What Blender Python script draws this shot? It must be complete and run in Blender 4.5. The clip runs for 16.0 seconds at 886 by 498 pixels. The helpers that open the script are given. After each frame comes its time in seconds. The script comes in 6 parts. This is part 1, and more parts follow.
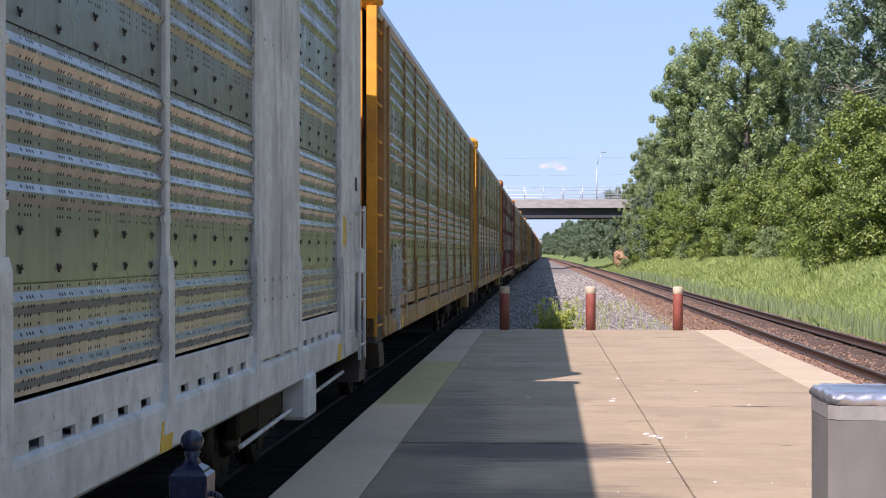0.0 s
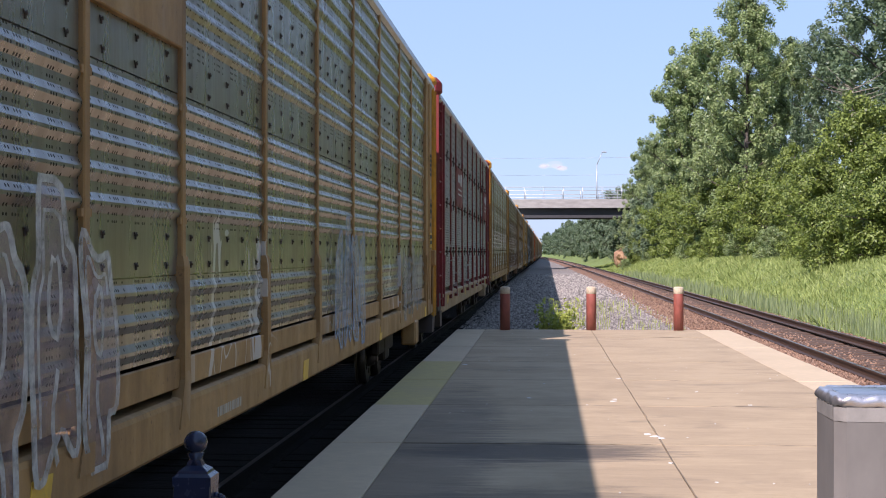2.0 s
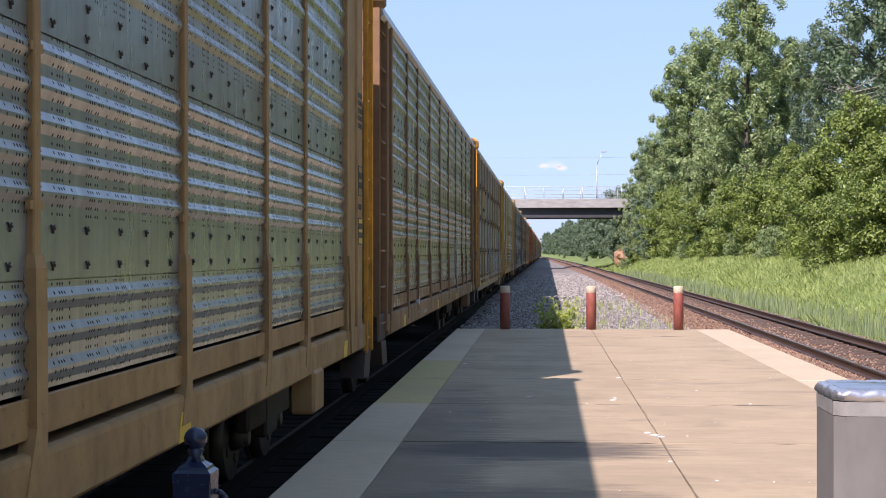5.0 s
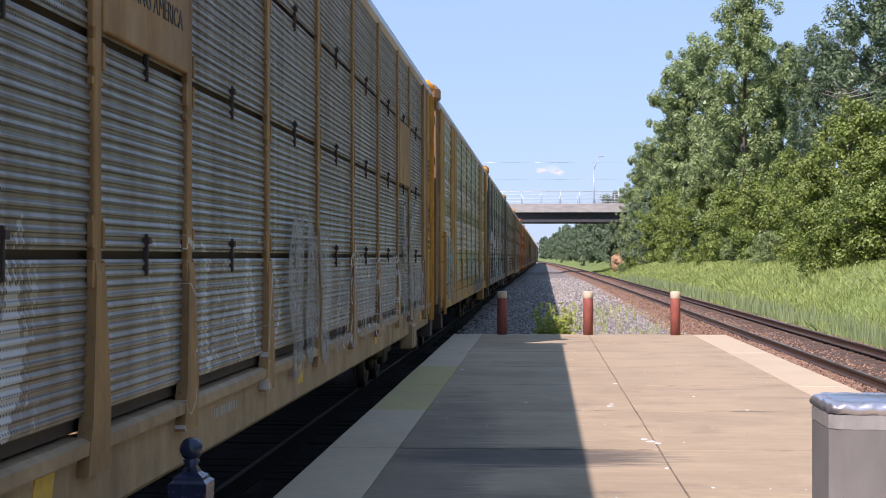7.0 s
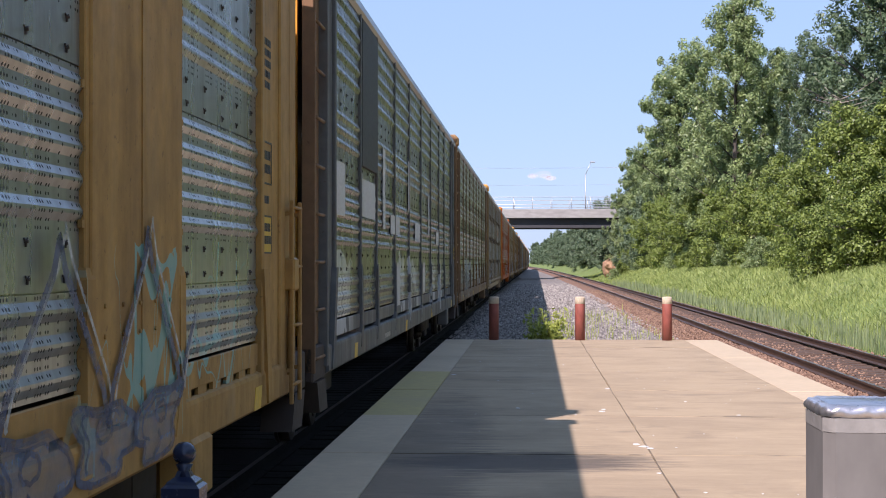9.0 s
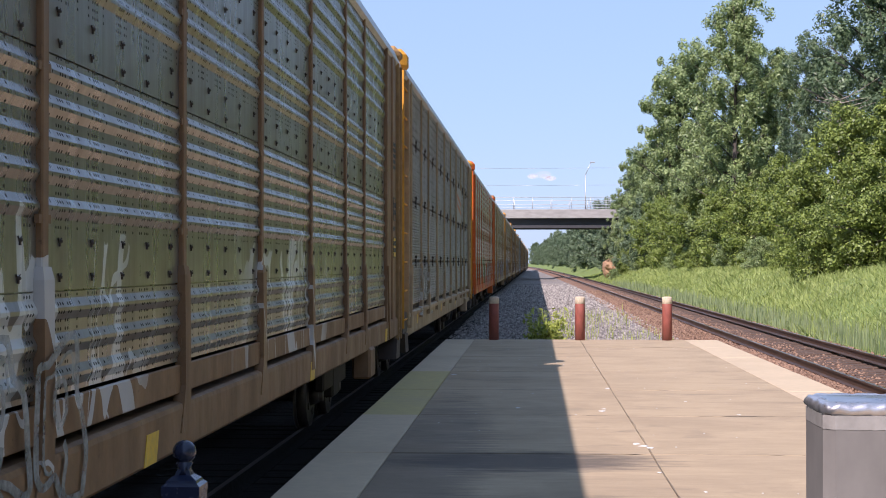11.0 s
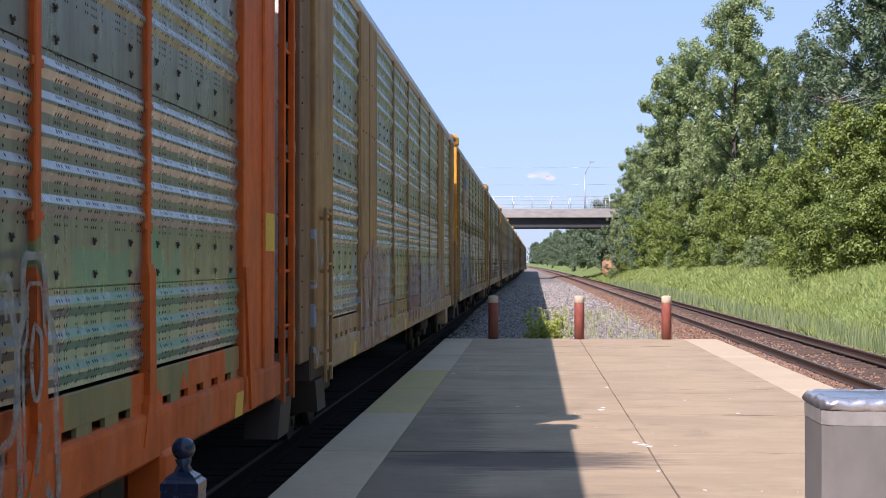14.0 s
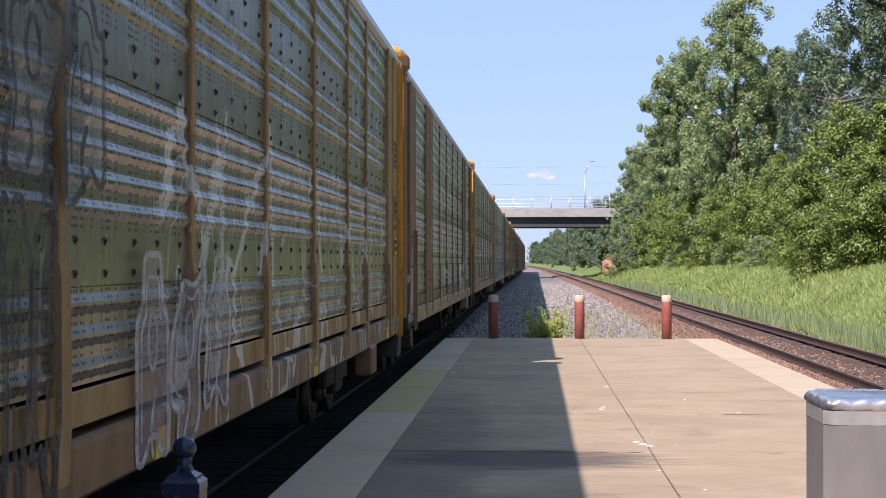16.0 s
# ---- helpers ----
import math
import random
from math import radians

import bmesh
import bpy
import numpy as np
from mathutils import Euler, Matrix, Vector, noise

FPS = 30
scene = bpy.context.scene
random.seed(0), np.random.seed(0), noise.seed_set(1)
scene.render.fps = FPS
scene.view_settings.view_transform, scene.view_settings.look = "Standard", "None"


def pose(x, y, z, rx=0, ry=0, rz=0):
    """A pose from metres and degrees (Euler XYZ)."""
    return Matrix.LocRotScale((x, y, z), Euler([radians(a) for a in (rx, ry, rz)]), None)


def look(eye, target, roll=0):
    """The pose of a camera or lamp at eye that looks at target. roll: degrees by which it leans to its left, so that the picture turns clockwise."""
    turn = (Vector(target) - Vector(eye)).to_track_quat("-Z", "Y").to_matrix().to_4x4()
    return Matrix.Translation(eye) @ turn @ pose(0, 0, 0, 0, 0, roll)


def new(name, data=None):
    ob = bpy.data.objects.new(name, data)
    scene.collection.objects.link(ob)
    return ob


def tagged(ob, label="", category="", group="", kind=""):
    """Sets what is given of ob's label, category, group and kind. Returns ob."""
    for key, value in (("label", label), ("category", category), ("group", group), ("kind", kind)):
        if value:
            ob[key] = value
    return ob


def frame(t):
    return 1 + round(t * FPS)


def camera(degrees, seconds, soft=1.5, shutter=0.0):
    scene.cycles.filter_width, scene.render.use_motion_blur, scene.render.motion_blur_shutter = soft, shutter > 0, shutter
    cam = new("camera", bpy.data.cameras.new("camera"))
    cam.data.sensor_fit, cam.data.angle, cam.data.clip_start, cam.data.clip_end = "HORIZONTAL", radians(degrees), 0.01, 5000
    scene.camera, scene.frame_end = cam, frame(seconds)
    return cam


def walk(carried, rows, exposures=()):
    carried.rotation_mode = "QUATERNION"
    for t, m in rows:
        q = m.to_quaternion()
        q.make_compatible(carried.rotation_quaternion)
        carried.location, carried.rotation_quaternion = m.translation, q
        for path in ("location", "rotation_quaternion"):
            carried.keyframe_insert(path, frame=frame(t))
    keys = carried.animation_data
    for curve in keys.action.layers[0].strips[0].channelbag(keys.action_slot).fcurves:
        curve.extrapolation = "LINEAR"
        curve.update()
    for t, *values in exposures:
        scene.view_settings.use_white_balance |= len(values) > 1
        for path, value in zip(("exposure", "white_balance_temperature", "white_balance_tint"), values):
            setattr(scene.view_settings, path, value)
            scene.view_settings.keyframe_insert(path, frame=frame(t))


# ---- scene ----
cam = camera(32.4, 16.0, soft=1.0)

# the camera is held by hand: a small sway, and one short pan at about 7 s
F = 784 / math.tan(radians(32.4) / 2)
EYE_Z = 2.0
SWAY = (  # seconds, sideways and upward sway, pan and tilt, all as angles in units of 1/F
    (0, 0, 0, 0, 0), (0.5, 6, 4.5, 0, 0), (1, 6, 9.5, 0, 0), (1.5, 8.5, 6.5, 0, 0), (2, 10, 3, 0, 0), (2.5, 12, 2, 0, 1),
    (3, 9, 0, 0, 0.5), (3.5, 11.5, -10.5, 0, 0), (4, 11.5, -10, 0, 0), (6.5, 6, 4.5, 0, -1), (7, 6, 9, -5, 7.5),
    (7.5, 8, 11.5, -16, 15.5), (8, 9.5, 9.5, -20.5, 18), (8.5, 9, 5, -20, 18), (9, 11, 5, -20, 17.5), (11.5, 11.5, -1, -20, 18),
    (12, 12, -1, -20, 17.5), (12.5, 11, 0.5, -20.5, 17), (13, 11, 0.5, -20.5, 17.3), (13.5, 11, -3, -20.5, 17),
    (14, 10, -7, -21, 17), (14.5, 12, -7, -20.5, 15.5), (15, 11, -6.5, -21, 17), (15.5, 12, -7, -21, 16.5), (16, 13, -6.5, -21, 16))


def camera_rows():
    rows = []
    for t, sx, sz, px, py in SWAY:
        yaw = math.degrees(math.atan((176 + px) / F))
        tilt = math.degrees(math.atan((6 + py) / F))
        rows.append((t, pose(-sx * 4.0 / F, 0, EYE_Z + sz * 4.0 / F, 90 + tilt, 0, yaw)))
    return rows


walk(cam, camera_rows(), exposures=((0, 0.66, 6380, 28), (2.0, 0.68, 6380, 28), (3.5, 0.82, 6380, 28), (7.5, 0.66, 6380, 28), (16, 0.66, 6380, 28)))

# ---- light ----
SUN_FROM = Vector((-2.6, -4.5, 5.17)).normalized()
world = bpy.data.worlds.new("sky")
scene.world = world
world.use_nodes = True
wn = world.node_tree
sky = wn.nodes.new("ShaderNodeTexSky")
sky.sky_type = "NISHITA"
sky.sun_disc = False
sky.sun_elevation = math.asin(SUN_FROM.z)
sky.sun_rotation = math.atan2(SUN_FROM.x, SUN_FROM.y)
sky.air_density, sky.dust_density, sky.ozone_density = 1.0, 0.35, 1.8
haze = wn.nodes.new("ShaderNodeMix")          # thin summer haze evens out the blue
haze.data_type = "RGBA"
haze.inputs[0].default_value = 0.74
haze.inputs[7].default_value = (3.25, 5.25, 7.6, 1)
wn.links.new(sky.outputs[0], haze.inputs[6])
wn.links.new(haze.outputs[2], wn.nodes["Background"].inputs[0])
wn.nodes["Background"].inputs[1].default_value = 0.083
sun = new("sun", bpy.data.lights.new("sun", "SUN"))
sun.data.energy, sun.data.angle, sun.data.color = 5.0, radians(0.53), (1.0, 0.94, 0.86)
sun.matrix_world = look((-40, -40, 80), Vector((-40, -40, 80)) - SUN_FROM)

# ---- materials ----
def graph(name):
    m = bpy.data.materials.new(name)
    m.use_nodes = True
    return m, m.node_tree, m.node_tree.nodes["Principled BSDF"]


def node(nt, kind, **props):
    n = nt.nodes.new(kind)
    for k, v in props.items():
        if k == "operation":
            n.operation = v
        elif k == "data_type":
            n.data_type = v
        elif k == "blend_type":
            n.blend_type = v
        elif k == "feature":
            n.feature = v
    return n


def math_node(nt, op, a, b=None, clamp=False):
    n = node(nt, "ShaderNodeMath", operation=op)
    n.use_clamp = clamp
    for i, v in enumerate((a, b)):
        if v is None:
            continue
        if isinstance(v, (int, float)):
            n.inputs[i].default_value = v
        else:
            nt.links.new(v, n.inputs[i])
    return n.outputs[0]


def mix(nt, fac, a, b, blend="MIX"):
    n = node(nt, "ShaderNodeMix", data_type="RGBA", blend_type=blend)
    for sock, v in ((n.inputs[0], fac), (n.inputs[6], a), (n.inputs[7], b)):
        if isinstance(v, (int, float)):
            sock.default_value = v
        elif isinstance(v, tuple):
            sock.default_value = (*v, 1)
        else:
            nt.links.new(v, sock)
    return n.outputs[2]


def noise_node(nt, scale, detail=4.0, rough=0.6, stretch=None, distortion=0.0):
    tc = node(nt, "ShaderNodeTexCoord")
    n = node(nt, "ShaderNodeTexNoise")
    n.inputs["Scale"].default_value, n.inputs["Detail"].default_value = scale, detail
    n.inputs["Roughness"].default_value, n.inputs["Distortion"].default_value = rough, distortion
    src = tc.outputs["Object"]
    if stretch:
        mp = node(nt, "ShaderNodeMapping")
        mp.inputs["Scale"].default_value = stretch
        nt.links.new(src, mp.inputs[0])
        src = mp.outputs[0]
    nt.links.new(src, n.inputs["Vector"])
    return n.outputs[0]


def ramp(nt, fac, lo, hi, a=0.0, b=1.0):
    n = node(nt, "ShaderNodeMapRange")
    n.clamp = True
    nt.links.new(fac, n.inputs[0])
    for i, v in enumerate((lo, hi, a, b)):
        n.inputs[i + 1].default_value = v
    return n.outputs[0]


def bump(nt, bsdf, height, strength, distance):
    n = node(nt, "ShaderNodeBump")
    n.inputs["Strength"].default_value, n.inputs["Distance"].default_value = strength, distance
    nt.links.new(height, n.inputs["Height"])
    nt.links.new(n.outputs[0], bsdf.inputs["Normal"])


def worn(name, colour, rough=0.6, metal=0.0, dirt=(0.12, 0.09, 0.07), dirt_amount=0.5, grain=14.0, stretch=None, relief=0.15, depth=0.004, vary=0.25, spec=0.5):
    """A painted, rusty or bare surface with grain, large stains and fine relief."""
    m, nt, bs = graph(name)
    fine = noise_node(nt, grain, 5.0, 0.65, stretch)
    broad = noise_node(nt, grain * 0.07, 3.0, 0.6, stretch)
    dark = tuple(c * (1 - vary) for c in colour)
    light = tuple(min(1.0, c * (1 + vary * 0.6)) for c in colour)
    base = mix(nt, ramp(nt, fine, 0.3, 0.7), dark, light)
    base = mix(nt, ramp(nt, broad, 0.45, 0.75, 0.0, dirt_amount), base, dirt)
    nt.links.new(base, bs.inputs["Base Color"])
    nt.links.new(ramp(nt, fine, 0.2, 0.8, rough - 0.12, min(1.0, rough + 0.12)), bs.inputs["Roughness"])
    bs.inputs["Metallic"].default_value = metal
    bs.inputs["Specular IOR Level"].default_value = spec
    bump(nt, bs, fine, relief, depth)
    return m


def sprayed(nt, tc, z, base, tags, seed, low=0.8, high=2.2, spread=(0.5, 0.56)):
    """Lays sprayed paint shapes over base, on the lower half of a car; gives the colour and where the paint is."""
    paint = None
    for i, (colour, size, cover) in enumerate(tags):
        n = node(nt, "ShaderNodeTexNoise")
        n.inputs["Scale"].default_value = size
        n.inputs["Detail"].default_value, n.inputs["Distortion"].default_value = 0.6, 1.3
        mp = node(nt, "ShaderNodeMapping")
        mp.inputs["Location"].default_value = (seed, seed * 3.1, seed * 1.7)
        mp.inputs["Scale"].default_value = (0.0, 1.5, 0.7)
        nt.links.new(tc.outputs["Object"], mp.inputs[0])
        nt.links.new(mp.outputs[0], n.inputs["Vector"])
        w = node(nt, "ShaderNodeTexNoise")
        w.inputs["Scale"].default_value, w.inputs["Detail"].default_value = 0.16, 0.0
        mw = node(nt, "ShaderNodeMapping")
        mw.inputs["Location"].default_value = (0, seed * 2.3, 0)
        mw.inputs["Scale"].default_value = (0.0, 1.0, 0.25)
        nt.links.new(tc.outputs["Object"], mw.inputs[0])
        nt.links.new(mw.outputs[0], w.inputs["Vector"])
        bend = node(nt, "ShaderNodeVectorMath", operation="MULTIPLY_ADD")
        bend.inputs[1].default_value = (0, 0.9, 0.9)
        nt.links.new(n.outputs["Color"], bend.inputs[0])
        nt.links.new(mp.outputs[0], bend.inputs[2])
        cell = node(nt, "ShaderNodeTexVoronoi", feature="DISTANCE_TO_EDGE")
        cell.inputs["Scale"].default_value = size * 0.62
        nt.links.new(bend.outputs[0], cell.inputs["Vector"])
        if cover < 0:
            shape = math_node(nt, "GREATER_THAN", cell.outputs["Distance"], 0.05 - cover * 0.1)
        else:
            rim = math_node(nt, "LESS_THAN", cell.outputs["Distance"], cover * 2.2)
            stroke = math_node(nt, "LESS_THAN", math_node(nt, "ABSOLUTE", math_node(nt, "SUBTRACT", n.outputs[0], 0.5)), cover * 0.6)
            shape = math_node(nt, "MAXIMUM", rim, stroke)
        shape = math_node(nt, "MULTIPLY", shape, ramp(nt, w.outputs[0], *spread))
        top = math_node(nt, "MULTIPLY_ADD", n.outputs[0], 0.9)
        top.node.inputs[2].default_value = high - 0.45
        shape = math_node(nt, "MULTIPLY", shape, math_node(nt, "LESS_THAN", z, top))
        shape = math_node(nt, "MULTIPLY", shape, math_node(nt, "GREATER_THAN", z, low))
        base = mix(nt, math_node(nt, "MULTIPLY", shape, 0.62), base, colour)
        paint = shape if paint is None else math_node(nt, "MAXIMUM", paint, shape)
    return base, paint


def galvanised(name, tint, grime, tags, kind, seed, high, spread):
    """Perforated zinc-coated side sheet with dirt, rain streaks and sprayed paint shapes on its lower half."""
    m, nt, bs = graph(name)
    tc = node(nt, "ShaderNodeTexCoord")
    sep = node(nt, "ShaderNodeSeparateXYZ")
    nt.links.new(tc.outputs["Object"], sep.inputs[0])
    y, z = sep.outputs[1], sep.outputs[2]
    spangle = noise_node(nt, 9.0, 4.0, 0.6)
    streak = noise_node(nt, 1.0, 4.0, 0.6, (1, 7.0, 0.5))
    patch = noise_node(nt, 0.5, 3.0, 0.6)
    base = mix(nt, ramp(nt, spangle, 0.3, 0.7), tuple(c * 0.8 for c in tint), tint)
    base = mix(nt, ramp(nt, streak, 0.42, 0.72, 0.0, grime), base, (0.13, 0.10, 0.075))
    base = mix(nt, ramp(nt, patch, 0.45, 0.7, 0.0, grime), base, (0.17, 0.12, 0.085))
    base, paint = sprayed(nt, tc, z, base, tags, seed, 0.8, high, spread)
    py, pz = (0.15, 0.0405) if kind == "A" else (0.035, 0.04)
    fy = math_node(nt, "SUBTRACT", math_node(nt, "FRACT", math_node(nt, "DIVIDE", y, py)), 0.5)
    fz = math_node(nt, "SUBTRACT", math_node(nt, "FRACT", math_node(nt, "DIVIDE", z, pz)), 0.5)
    ry, rz = (10.0, 3.3) if kind == "A" else (3.2, 4.2)
    d = math_node(nt, "ADD", math_node(nt, "POWER", math_node(nt, "MULTIPLY", fy, ry), 2.0), math_node(nt, "POWER", math_node(nt, "MULTIPLY", fz, rz), 2.0))
    hole = math_node(nt, "LESS_THAN", d, 0.5)
    if kind == "A":
        # groups of columns with blank ones between, and no holes in the flat bands
        twin = math_node(nt, "FRACT", math_node(nt, "DIVIDE", y, py * 3.4))
        near = math_node(nt, "SUBTRACT", math_node(nt, "FRACT", math_node(nt, "DIVIDE", y, py * 0.5)), 0.5)
        dn = math_node(nt, "ADD", math_node(nt, "POWER", math_node(nt, "MULTIPLY", near, ry * 0.5), 2.0), math_node(nt, "POWER", math_node(nt, "MULTIPLY", fz, rz), 2.0))
        close = math_node(nt, "MULTIPLY", math_node(nt, "LESS_THAN", dn, 0.5), math_node(nt, "LESS_THAN", twin, 0.42))
        hole = math_node(nt, "MAXIMUM", math_node(nt, "MULTIPLY", hole, math_node(nt, "LESS_THAN", twin, 0.8)), close)
        for z0, z1 in ((1.86, 2.16), (2.98, 3.25), (3.80, 4.07)):
            off = math_node(nt, "GREATER_THAN", math_node(nt, "ABSOLUTE", math_node(nt, "SUBTRACT", z, (z0 + z1) / 2)), (z1 - z0) / 2)
            hole = math_node(nt, "MULTIPLY", hole, off)
    base = mix(nt, math_node(nt, "MULTIPLY", hole, 0.8), base, (0.012, 0.012, 0.012))
    nt.links.new(base, bs.inputs["Base Color"])
    gloss = 0.62 if kind == "A" else 0.6
    metal = math_node(nt, "SUBTRACT", gloss, math_node(nt, "MULTIPLY", hole, gloss))
    nt.links.new(math_node(nt, "SUBTRACT", 0.5, math_node(nt, "MULTIPLY", hole, 0.5)), bs.inputs["Specular IOR Level"])
    if paint is not None:
        metal = math_node(nt, "SUBTRACT", metal, math_node(nt, "MULTIPLY", paint, 0.65), clamp=True)
    nt.links.new(metal, bs.inputs["Metallic"])
    nt.links.new(ramp(nt, streak, 0.3, 0.75, 0.24 if kind == "A" else 0.33, 0.38 if kind == "A" else 0.55), bs.inputs["Roughness"])
    bump(nt, bs, math_node(nt, "ADD", spangle, math_node(nt, "MULTIPLY", patch, 6.0)), 0.12 if kind == "A" else 0.05, 0.012)
    return m


PAINTS = {
    "white": (0.62, 0.61, 0.58), "tan": (0.33, 0.19, 0.075), "yellow": (0.66, 0.30, 0.028), "brown": (0.21, 0.115, 0.056),
    "maroon": (0.175, 0.020, 0.022), "orange": (0.56, 0.10, 0.008), "grey": (0.30, 0.29, 0.26), "slate": (0.12, 0.12, 0.115), "ochre": (0.38, 0.205, 0.055), "sand": (0.35, 0.24, 0.135)}


def car_paint(key, tags, seed, high=2.2, spread=(0.5, 0.56)):
    """Weathered car paint: rust, rain streaks, and the sprayed shapes that run over it from the side sheets."""
    m, nt, bs = graph(key + "_car_paint")
    colour = PAINTS[key]
    tc = node(nt, "ShaderNodeTexCoord")
    sep = node(nt, "ShaderNodeSeparateXYZ")
    nt.links.new(tc.outputs["Object"], sep.inputs[0])
    fine = noise_node(nt, 7.0, 5.0, 0.65)
    streak = noise_node(nt, 1.1, 4.0, 0.6, (1, 2.2, 0.4))
    broad = noise_node(nt, 0.7, 3.0, 0.6)
    base = mix(nt, ramp(nt, fine, 0.3, 0.7), tuple(c * 0.8 for c in colour), tuple(min(1, c * 1.12) for c in colour))
    base = mix(nt, ramp(nt, streak, 0.48, 0.72, 0.0, 0.5), base, tuple(c * 0.35 + 0.012 for c in colour))
    rust = noise_node(nt, 16.0, 4.0, 0.7)
    base = mix(nt, ramp(nt, rust, 0.62, 0.72, 0.0, 0.6), base, (0.07, 0.035, 0.02))
    base = mix(nt, ramp(nt, broad, 0.5, 0.75, 0.0, 0.5), base, (0.11, 0.065, 0.04))
    base, paint = sprayed(nt, tc, sep.outputs[2], base, tags, seed, 0.8, high, spread)
    nt.links.new(base, bs.inputs["Base Color"])
    nt.links.new(ramp(nt, streak, 0.3, 0.7, 0.45, 0.75), bs.inputs["Roughness"])
    bs.inputs["Specular IOR Level"].default_value = 0.3
    bump(nt, bs, math_node(nt, "ADD", fine, math_node(nt, "MULTIPLY", broad, 8.0)), 0.15, 0.008)
    return m


